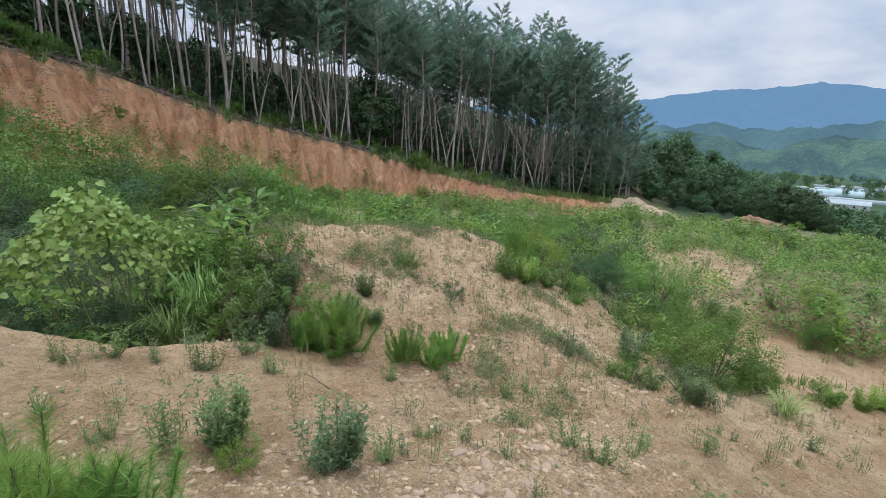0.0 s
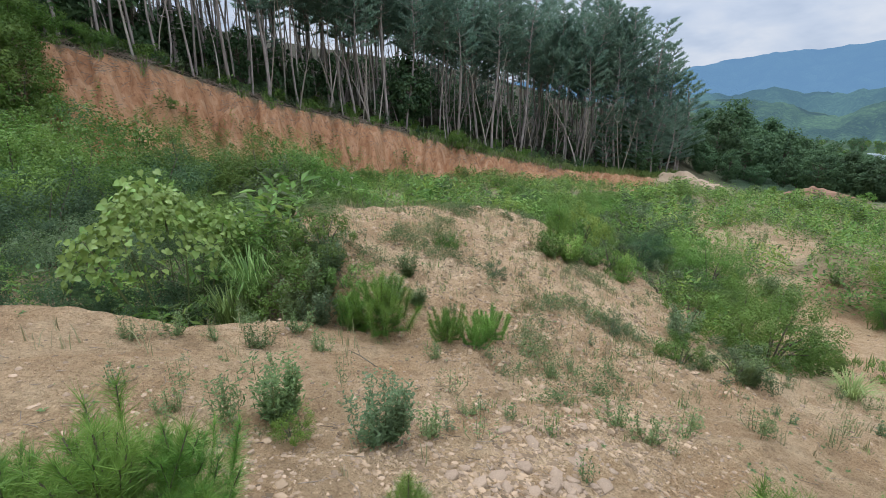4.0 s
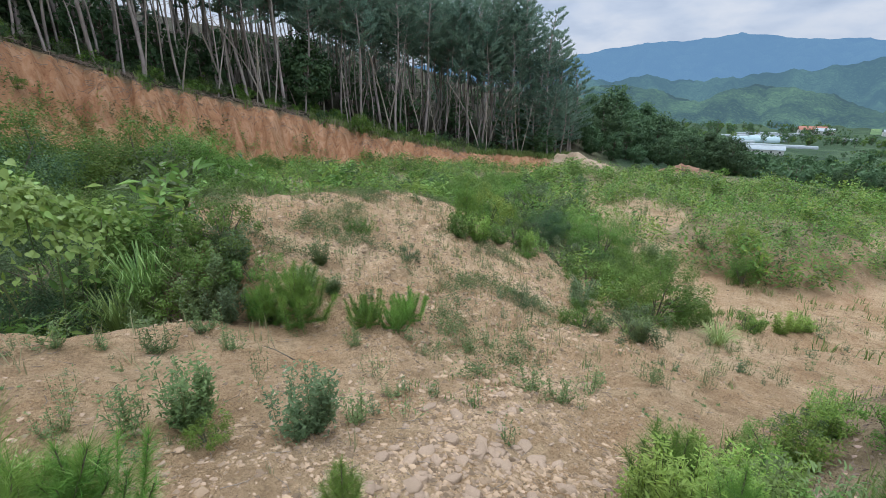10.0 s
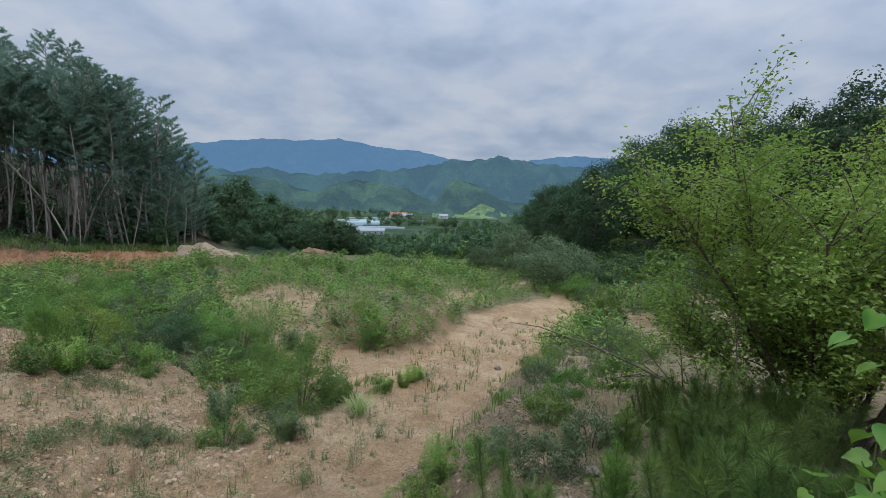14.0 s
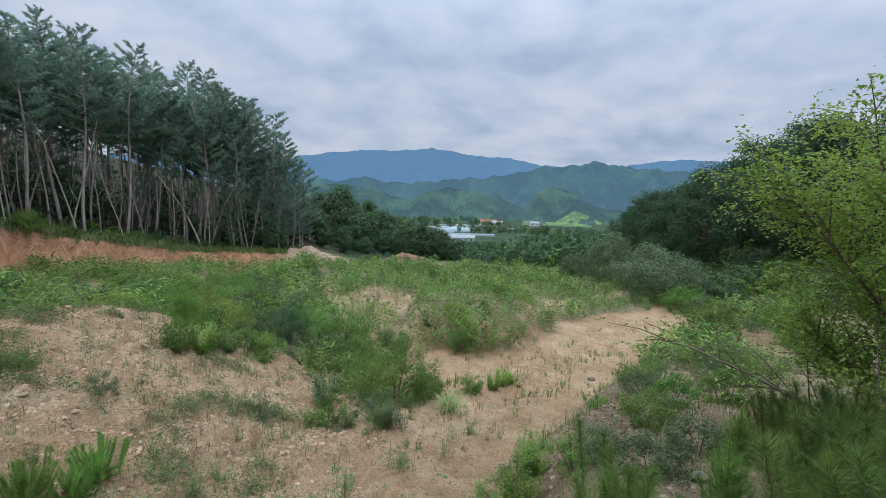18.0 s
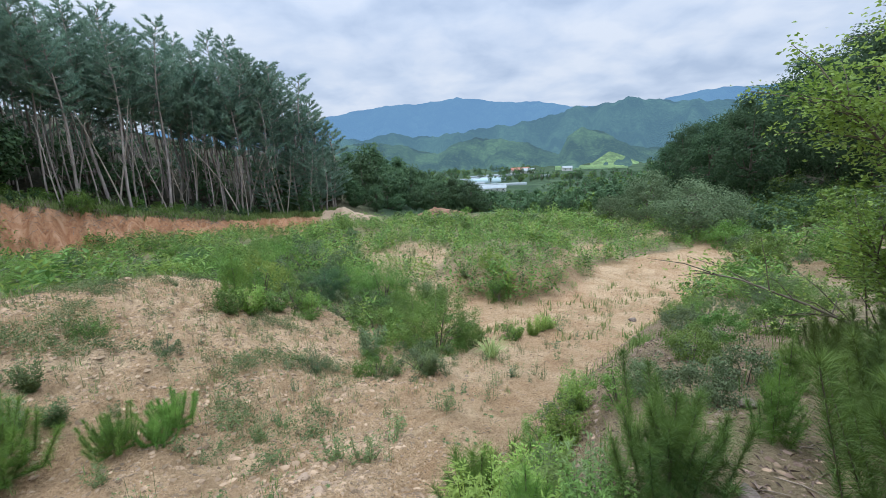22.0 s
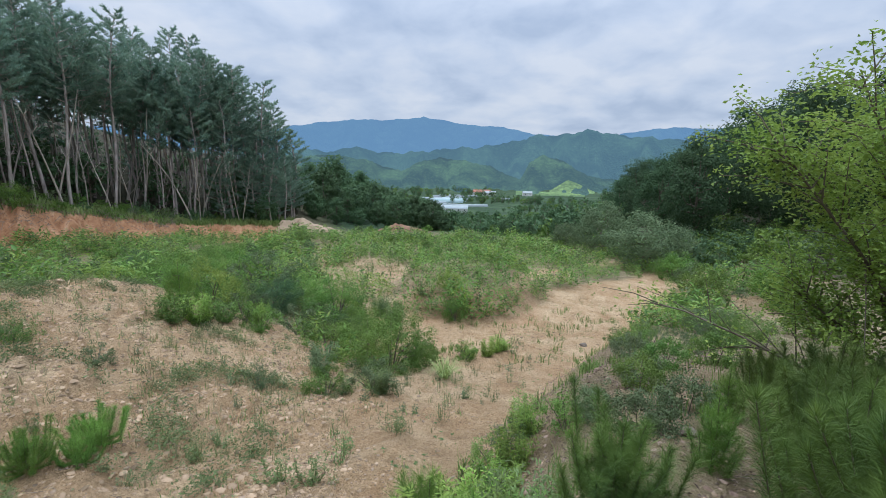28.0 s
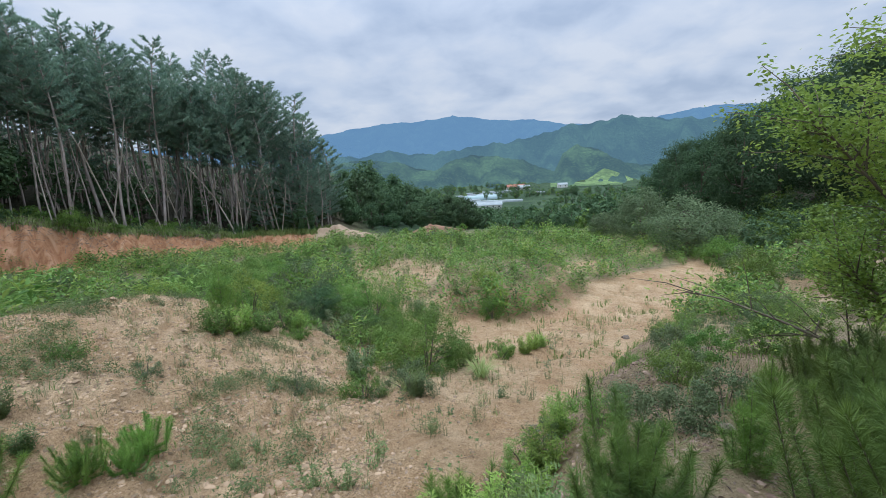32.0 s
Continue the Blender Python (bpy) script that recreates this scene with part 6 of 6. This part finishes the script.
# ---- what nobody could count ----
def meadow():
    """Leafy upright weeds all over the clearing's green parts."""
    global rng
    rng = np.random.default_rng(77)
    n = 60000
    a = np.radians(rng.uniform(-10, 125, n))
    r = 5 + 50 * rng.uniform(0, 1, n) ** 1.15
    x, y = np.sin(a) * r, np.cos(a) * r
    A, d = np.degrees(a), r - bank_edge(np.degrees(a))
    ok = (d < -1.6) & ((r < 46 + 2 * wob(x, y, 3.0)) | (A < 73)) & (inside(TONGUE, x, y) < -0.25 + 0.35 * sstep(5.5, 7, y))
    ok &= (y - verge(x) > 3.0 + 1.2 * sstep(8, 12, x) * (1 - sstep(20, 24, x)) + 0.8 * wob(x, y, 1.4) + 0.3 * wob(x, y, 0.5)) | (x > 24) | ((verge(x) - y > 0.7 + 0.4 * wob(x, y, 0.8)) & (x > 12))
    ok &= (x > 4.8) | (y > np.interp(x, LIP_X, LIP_Y) + 0.6)
    ok &= ~((np.abs(x - 17) < 6) & (y < verge(x) + 3.6) & (y > verge(x) - 0.4))
    swell = np.hypot((x - 19) / 5.5, (y - 0.3) / 3.4) + 0.08 * wob(x, y, 0.7)
    ok |= swell < 0.9
    ok &= (inside(BEND, x, y) < -0.1 + 0.3 * wob(x, y, 0.6)) | (swell < 0.9)
    ok &= (inside(SPARSE, x, y) < -0.2) | (swell < 0.8) | (rng.uniform(0, 1, n) < 0.75 * (0.7 + wob(x, y, 1.2, 2.0)))
    patch = wob(x, y, 3.0, 1.2) + 0.3 * wob(x, y, 0.9)
    ok &= (patch < rng.uniform(0.2, 0.85, n)) | (r > 40) | (swell < 0.85)
    x, y, r, patch = x[ok], y[ok], r[ok], patch[ok]
    keep = rng.uniform(0, 1, len(x)) < np.clip(0.42 + r / 60, 0, 1)
    x, y, r, patch = x[keep], y[keep], r[keep], patch[keep]
    z = ground(x, y)
    h = rng.uniform(0.18, 0.5, len(x)) * (1.15 - 0.35 * patch) * np.clip(0.75 + 0.55 * wob(x, y, 2.2, 3.0) + 0.4 * wob(x, y, 0.8, 1.0), 0.3, 1.8) * (1 + 0.02 * r)
    base = np.stack([x, y, z], -1)
    print("meadow plants", len(x))
    for name, mat, sel, wide in (("meadow_weeds", MEADOW, slice(0, None, 2), 0.34), ("meadow_herbs", WEED, slice(1, None, 4), 0.34), ("meadow_tall_weeds", LEAF_LIME, slice(3, None, 4), 0.28)):
        b, hh = base[sel], h[sel]
        s = Soup()
        per = 14
        tilt = rng.normal(size=(len(b), 3)) * (0.18, 0.18, 0) + (0, 0, 1)
        u = np.tile(np.linspace(0.15, 1.0, per), len(b))[:, None]
        H = np.repeat(hh, per)[:, None]
        p = np.repeat(b, per, 0) + np.repeat(tilt, per, 0) * H * u + rng.normal(size=(len(b) * per, 3)) * H * (0.13, 0.13, 0.04)
        out_ = ball(len(p)) * (1, 1, 0.5) + (0, 0, 0.35)
        leaves(s, p, out_, ball(len(p)) * 0.5 + (0, 0, 1), H[:, 0] * rng.uniform(0.16, 0.33, len(p)), H[:, 0] * wide * 0.28)
        tagged(new(name, s.mesh(name, mat)), "knee-high green weeds covering the clearing", "weeds", kind="stuff")


meadow()


def grass_stuff(name, n, a0, a1, place, hmin, hmax, material, label, seed, width=0.012):
    """Blades of grass, each bent once."""
    global rng
    rng = np.random.default_rng(seed)
    x, y = place(n)
    n = len(x)
    h = rng.uniform(hmin, hmax, n)
    b = np.stack([x, y, ground(x, y) - 0.01], -1)
    lean = rng.normal(size=(n, 3)) * (0.35, 0.35, 0)
    side = unit(np.cross(lean + (1e-3, 0, 0), (0, 0, 1.0))) * (width * (0.6 + h / hmax))[:, None] * 0.5
    m, t = b + (lean * 0.35 + (0, 0, 0.6)) * h[:, None], b + (lean + (0, 0, 0.95)) * h[:, None]
    v = np.stack([b - side, b + side, m - side * 0.8, m + side * 0.8, t], 1)
    k = np.arange(n)[:, None] * 5
    s = Soup().add(v, k + (0, 1, 3, 2))
    s.f.append(k + (2, 3, 4))
    return tagged(new(name, s.mesh(name, material)), label, "grass", kind="stuff")


def in_tufts(place, per=9, spread=0.035):
    """The same places, but several blades together at each."""
    def tufts(n):
        x, y = place(n // per)
        x, y = np.repeat(x, per), np.repeat(y, per)
        return x + rng.normal(0, spread, len(x)), y + rng.normal(0, spread, len(y))
    return tufts


def on_bank_edge(n):
    a = 68 - 66 * rng.uniform(0, 1, n) ** 1.25
    a = a[wob(a, a * 0.7, 1.1, 1.0) + 1.4 * sstep(36, 46, a) > rng.uniform(0.0, 1.0, len(a))]
    r = bank_edge(a) + np.abs(rng.normal(0, 1.4, len(a))) - 0.15
    return np.sin(np.radians(a)) * r, np.cos(np.radians(a)) * r


def on_sand(n):
    x, y = rng.uniform(-1, 24, n * 3), rng.uniform(-5, 9, n * 3)
    side = y - verge(x)
    ok = ((side > 0.2) & (side < 3.2) & (wob(x, y, 0.9, 2) > 0.15)) | ((inside(TONGUE, x, y) > 0.1) & (wob(x, y, 0.7, 5) > -0.1))
    ok &= rng.uniform(0, 1, len(x)) < np.clip(0.25 + 0.75 * sstep(2.0, 6.0, np.hypot(x, y)), 0, 1)
    return x[ok], y[ok]


def on_berm(n):
    x, y = rng.uniform(0.6, 13, n), rng.uniform(-6, 1.2, n)
    side = verge(x) - y
    ok = (side > 0.15) & (side < 3.5) & (wob(x, y, 0.5, 1) > 0.05) & (np.hypot(x, y) > 1.2)
    return x[ok], y[ok]


grass_stuff("bank_grass", 17000, 0, 0, on_bank_edge, 0.15, 0.5, GRASS, "rough grass along the bank's upper edge", 4, 0.05)
grass_stuff("dry_sprigs", 10000, 0, 0, in_tufts(on_sand, 5, 0.02), 0.04, 0.18, DRY, "thin dry grass standing in the sand", 5, 0.006)
grass_stuff("berm_grass", 12000, 0, 0, on_berm, 0.05, 0.2, GRASS, "short grass on the berm", 6, 0.006)


def rosettes():
    """Low green seedlings and flat rosettes on the bare soil."""
    global rng
    rng = np.random.default_rng(31)
    x, y = rng.uniform(-0.5, 14, 9000), rng.uniform(-4, 8.2, 9000)
    side = y - verge(x)
    ok = ((side > 0.1) & (side < 3.4) & (wob(x, y, 0.7, 2) > 0.2)) | ((inside(TONGUE, x, y) > 0.05) & (wob(x, y, 0.6, 5) > 0.0))
    ok &= np.hypot(x, y) > 1.6
    x, y = x[ok], y[ok]
    per = 7
    c = np.repeat(np.stack([x, y, ground(x, y) + 0.004], -1), per, 0)
    size = np.repeat(0.008 + 0.024 * rng.uniform(0, 1, len(x)) ** 2, per)
    s = Soup()
    way = ball(len(c)) * (1, 1, 0.25) + (0, 0, 0.35)
    leaves(s, c, way, ball(len(c)) * 0.3 + (0, 0, 1), size, size * 0.42)
    return tagged(new("seedlings", s.mesh("seedlings", WEED)), "tiny green seedlings dotted over the bare soil", "weeds", kind="stuff")


rosettes()


def debris():
    """Dry twigs and stalks lying on the soil."""
    global rng
    rng = np.random.default_rng(32)
    s = Soup()
    for i in range(700):
        a, r = rng.uniform(-20, 125), 1.3 + 8 * rng.uniform(0, 1) ** 1.3
        x, y = at(a, r)
        l, th = rng.uniform(0.03, 0.16), rng.uniform(0, 6.28)
        d = np.array([math.cos(th), math.sin(th), 0]) * l / 2
        p = [np.array((x, y, 0)) - d, np.array((x, y, 0)) + (0.1 * l, -0.1 * l, 0), np.array((x, y, 0)) + d]
        tube(s, [q + (0, 0, float(ground(q[0], q[1])) + 0.004) for q in p], (0.0025, 0.0025, 0.0015), 3)
    return tagged(new("dry_stalks", s.mesh("dry_stalks", TWIG)), "dry stalks and twigs strewn on the soil", "twigs", kind="stuff")


debris()


def leaf_litter():
    """Brown fallen leaves and needles on the berm."""
    global rng
    rng = np.random.default_rng(33)
    x, y = rng.uniform(0.5, 6, 16000), rng.uniform(-4.5, 0.6, 16000)
    side = verge(x) - y
    ok = (side > 0.35) & (np.hypot(x, y) > 0.9) & (wob(x, y, 0.45, 2) > -0.35)
    x, y = x[ok], y[ok]
    c = np.stack([x, y, ground(x, y) + 0.006], -1)
    s = Soup()
    leaves(s, c, ball(len(c)) * (1, 1, 0.3), ball(len(c)) * 0.6 + (0, 0, 1), rng.uniform(0.012, 0.045, len(c)), rng.uniform(0.004, 0.013, len(c)), 0.5)
    return tagged(new("leaf_litter", s.mesh("leaf_litter", DEAD_LEAF)), "brown fallen leaves strewn on the berm", "leaf litter", kind="stuff")


DEAD_LEAF = leaf_material("dead_leaves", (0.07, 0.045, 0.032), (0.22, 0.15, 0.11), (0.28, 0.21, 0.16), 0.15, 0.7, 6.0)
leaf_litter()


def gravel(name, n, place, small, large, material, label, seed):
    """Broken stones, each a little squashed and cut solid."""
    global rng
    rng = np.random.default_rng(seed)
    x, y = place(n)
    n = len(x)
    size = small + (large - small) * rng.uniform(0, 1, n) ** 4
    corner = np.array([(1, 0, 0), (0.3, 0.9, 0), (-0.8, 0.6, 0), (-0.9, -0.5, 0), (0.2, -1, 0), (0.35, 0.1, 0.75), (-0.4, 0.1, 0.6)])
    faces = np.array([(0, 1, 5), (1, 2, 6), (1, 6, 5), (2, 3, 6), (3, 4, 6), (4, 5, 6), (4, 0, 5)])
    c = corner[None] * (1 + 0.3 * rng.normal(size=(n, 7, 3)))
    a = rng.uniform(0, 6.28, n)
    ca, sa = np.cos(a)[:, None], np.sin(a)[:, None]
    X, Y = c[..., 0] * ca - c[..., 1] * sa, c[..., 0] * sa + c[..., 1] * ca
    flat = rng.uniform(0.35, 0.9, n)[:, None]
    v = np.stack([x[:, None] + X * size[:, None], y[:, None] + Y * size[:, None], ground(x, y)[:, None] - 0.15 * size[:, None] + c[..., 2] * size[:, None] * flat], -1)
    s = Soup().add(v, (np.arange(n)[:, None, None] * 7 + faces[None]).reshape(-1, 3))
    return tagged(new(name, s.mesh(name, material)), label, "gravel", kind="stuff")


def on_near_track(n):
    a, r = np.radians(rng.uniform(-25, 130, n)), 0.9 + 8 * rng.uniform(0, 1, n) ** 1.8
    x, y = np.sin(a) * r, np.cos(a) * r
    ok = ((y < np.interp(x, LIP_X, LIP_Y) + 0.1) | (inside(TONGUE, x, y) > 0)) & (wob(x, y, 0.8, 3) + 0.5 * wob(x, y, 0.3, 1) + 0.9 * (1 - sstep(1.8, 3.0, r)) > rng.uniform(-0.6, 1.3, n))
    ok &= (verge(x) - y < 0.3) | (rng.uniform(0, 1, n) < 0.12)
    return x[ok], y[ok]


STONE_BITS = Nodes("stone_chips")
STONE_BITS = STONE_BITS.done(STONE_BITS.mix(STONE_BITS.island(), (0.13, 0.09, 0.056), (0.42, 0.295, 0.19)), 0.9, STONE_BITS.bump(STONE_BITS.noise(60.0), 0.3, 0.005), 0.2)
def on_berm_soil(n):
    x, y = rng.uniform(0.4, 9, n), rng.uniform(-5, 0.8, n)
    side = verge(x) - y
    ok = (side > 0.1) & (side < 4) & (np.hypot(x, y) > 0.8)
    return x[ok], y[ok]


def on_stony_patch(n):
    x, y = rng.normal(1.75, 0.75, n), rng.normal(1.25, 0.55, n)
    ok = (np.hypot(x, y) > 1.1) & (verge(x) - y < 0.3) & (wob(x, y, 0.35, 2.0) > -0.35)
    return x[ok], y[ok]


def on_far_track(n):
    x = rng.uniform(5, 21, n)
    y = verge(x) + rng.uniform(0.0, 4.6, n)
    ok = wob(x, y, 0.7, 4.0) + 0.5 * wob(x, y, 0.25, 1.0) > rng.uniform(-0.2, 1.2, n)
    return x[ok], y[ok]


def on_tongue(n):
    x, y = rng.uniform(2.2, 10, n), rng.uniform(1.2, 8.4, n)
    ok = (inside(TONGUE, x, y) > -0.7) & (wob(x, y, 0.5, 3.0) > rng.uniform(-1.2, 0.9, n))
    return x[ok], y[ok]


def on_sparse(n):
    x, y = rng.uniform(9, 29, n), rng.uniform(-6, 11, n)
    ok = (np.maximum(inside(SPARSE, x, y), inside(BEND, x, y)) > -0.6) & (wob(x, y, 0.6, 3.0) > rng.uniform(-0.9, 0.9, n))
    return x[ok], y[ok]


CLODS_TAN = Nodes("tan_clods")
CLODS_TAN = CLODS_TAN.done(CLODS_TAN.mix(CLODS_TAN.island(), (0.12, 0.083, 0.05), (0.42, 0.295, 0.185)), 0.95, CLODS_TAN.bump(CLODS_TAN.noise(60.0), 0.4, 0.006), 0.1)
CLODS = Nodes("soil_clods")
CLODS = CLODS.done(CLODS.mix(CLODS.island(), (0.13, 0.085, 0.06), (0.31, 0.22, 0.165)), 0.95, CLODS.bump(CLODS.noise(60.0), 0.4, 0.006), 0.1)
gravel("tan_clods", 42000, on_tongue, 0.005, 0.042, CLODS_TAN, "crumbled tan clods over the bare soil", 15)
grass_stuff("sand_grass", 9000, 0, 0, in_tufts(on_tongue, 8), 0.02, 0.1, GRASS, "sparse young grass on the bare sandy soil", 16, 0.005)
gravel("track_grit", 16000, on_far_track, 0.006, 0.034, CLODS_TAN, "crumbled clods and grit along the dirt track", 17)
grass_stuff("track_weeds", 2600, 0, 0, in_tufts(on_far_track, 12), 0.015, 0.07, GRASS, "scattered tufts of young weeds on the track", 18, 0.008)
gravel("sandy_clods", 16000, on_sparse, 0.01, 0.05, CLODS_TAN, "crumbled clods on the sandy part of the clearing", 19)
grass_stuff("sandy_patch_grass", 16000, 0, 0, in_tufts(on_sparse, 11, 0.07), 0.05, 0.26, GRASS, "thin yellowish grass on the sandy part of the clearing", 20, 0.012)
gravel("clods", 22000, on_berm_soil, 0.004, 0.026, CLODS, "loose brown clods of soil on the berm", 11)
gravel("stone_rubble", 9000, on_stony_patch, 0.006, 0.032, CLODS_TAN, "broken angular rubble of tan rock on the track", 14)
gravel("gravel", 52000, on_near_track, 0.003, 0.024, STONE_BITS, "angular tan stone chips scattered on the dirt track", 8)


def slab_mesh(seed):
    """A flat angular flake of rock with a chipped upper rim."""
    r = np.random.default_rng(seed)
    n = int(r.integers(4, 7))
    a = np.sort(np.arange(n) * 6.283 / n + r.uniform(-0.5, 0.5, n))
    o = np.stack([np.cos(a), 0.68 * np.sin(a)], -1) * r.uniform(0.75, 1.1, (n, 1))
    h = r.uniform(0.16, 0.34)
    tilt = o @ r.normal(0, 0.10, 2)
    rings = [np.c_[o * 1.02, np.full(n, -0.15)], np.c_[o, h * 0.72 + tilt], np.c_[o * 0.93, h + tilt]]
    v = np.concatenate([*rings, [[0, 0, h]]])
    k = np.arange(n)
    k2 = (k + 1) % n
    sp = Soup().add(v, np.concatenate([np.stack([k + j * n, k2 + j * n, k2 + (j + 1) * n, k + (j + 1) * n], -1) for j in (0, 1)]))
    sp.f.append(np.stack([k + 2 * n, k2 + 2 * n, np.full(n, 3 * n)], -1))
    return sp.mesh("stone", SLAB)


SLAB = plain_mix("tan_rock", 30.0, (0.26, 0.182, 0.12), (0.42, 0.305, 0.205), 0.9, 0.5, dist=0.006)
SLABS = [slab_mesh(300 + i) for i in range(10)]
lay = np.random.default_rng(41)
laid = 0
while laid < 290:
    if laid < 210:
        x, y = lay.normal(1.72, 0.42), lay.normal(1.22, 0.27)
    else:
        x, y = lay.uniform(0.2, 6.5), lay.uniform(0.4, 4.2)
    if math.hypot(x, y) < 1.15 or float(verge(x)) - y > 0.2 or (laid >= 210 and float(wob(np.array(x), np.array(y), 0.8, 3.0)) < 0.05):
        continue
    size = 0.018 + 0.06 * lay.uniform(0, 1) ** 3 if laid < 210 else 0.015 + 0.03 * lay.uniform(0, 1) ** 2
    ob = new("stone", SLABS[int(lay.integers(10))])
    ob.matrix_basis = pose(x, y, float(ground(x, y)) - 0.02 * size, lay.uniform(-14, 14), lay.uniform(-14, 14), lay.uniform(0, 360)) @ Matrix.Diagonal((size, size, size, 1))
    tagged(ob, "flat angular flake of tan rock on the track" if laid < 210 else "small tan stone lying on the track", "stone", "broken stones on the track")
    laid += 1


def dry_twig(x, y, turn):
    """A dead forked twig, one end stuck in the soil."""
    t = Soup()
    tube(t, [(0, 0, -0.02), (0.07, 0.01, 0.05), (0.15, -0.01, 0.10), (0.24, 0.02, 0.17)], (0.006, 0.005, 0.004, 0.002), 5)
    for p, q in (((0.09, 0.0, 0.06), (0.13, 0.07, 0.11)), ((0.15, -0.01, 0.10), (0.19, -0.07, 0.17)), ((0.19, 0.0, 0.13), (0.20, 0.05, 0.20))):
        tube(t, [p, q], (0.003, 0.001), 4)
    ob = new("dry_twig", t.mesh("dry_twig", BARK_DARK))
    ob.matrix_basis = pose(x, y, float(ground(x, y)), 0, 0, turn)
    return tagged(ob, "dark dead forked twig sticking out of the soil", "twig")


dry_twig(1.72, 2.95, 140)


def herb_mats():
    """Low olive herbs that grow in loose mats over the sandy rise."""
    global rng
    rng = np.random.default_rng(52)
    x, y = rng.uniform(2.0, 9.6, 26000), rng.uniform(1.6, 8.2, 26000)
    mat = wob(x, y, 0.75, 2.0) + 0.5 * wob(x, y, 0.28, 4.0) + 0.35 * (1 - sstep(3.0, 5.5, x)) + 0.25 * sstep(4.5, 6.5, y)
    ok = (inside(TONGUE, x, y) > 0.0) & (mat > rng.uniform(0.35, 1.1, len(x)))
    x, y = x[ok], y[ok]
    h = rng.uniform(0.04, 0.13, len(x))
    per = 11
    H = np.repeat(h, per)[:, None]
    u = np.tile(np.linspace(0.1, 1.0, per), len(x))[:, None]
    p = np.repeat(np.stack([x, y, ground(x, y)], -1), per, 0) + rng.normal(size=(len(x) * per, 3)) * H * (0.3, 0.3, 0.05) + (0, 0, 1) * H * u
    s = Soup()
    leaves(s, p, ball(len(p)) * (1, 1, 0.5) + (0, 0, 0.4), ball(len(p)) * 0.5 + (0, 0, 1), H[:, 0] * rng.uniform(0.2, 0.42, len(p)), H[:, 0] * 0.13)
    return tagged(new("herb_mats", s.mesh("herb_mats", WEED)), "low olive herbs in loose mats on the sandy rise", "weeds", kind="stuff")


herb_mats()


def brush():
    """Cut twigs and roots lying along the bank's edge."""
    global rng
    rng = np.random.default_rng(9)
    s = Soup()
    for i in range(3200):
        a = rng.uniform(-2, 56)
        if rng.random() < 0.25 + 0.5 * math.sin(a * 0.9) * math.sin(a * 0.37):
            continue
        r = float(bank_edge(a)) + rng.normal(0.25, 0.75)
        x, y = at(a, r)
        l, th = rng.uniform(0.2, 0.95), rng.uniform(0, 6.28)
        z = float(ground(x, y)) + rng.uniform(0.02, 0.18)
        d = np.array([math.cos(th), math.sin(th), rng.uniform(-0.6, 0.7)]) * l / 2
        tube(s, [(x, y, z) - d, np.array((x, y, z)) + (0, 0, 0.05), (x, y, z) + d], (0.018, 0.014, 0.005), 3)
    return tagged(new("brushwood", s.mesh("brushwood", TWIG)), "cut dry twigs and roots along the bank's edge", "brushwood", kind="stuff")


brush()
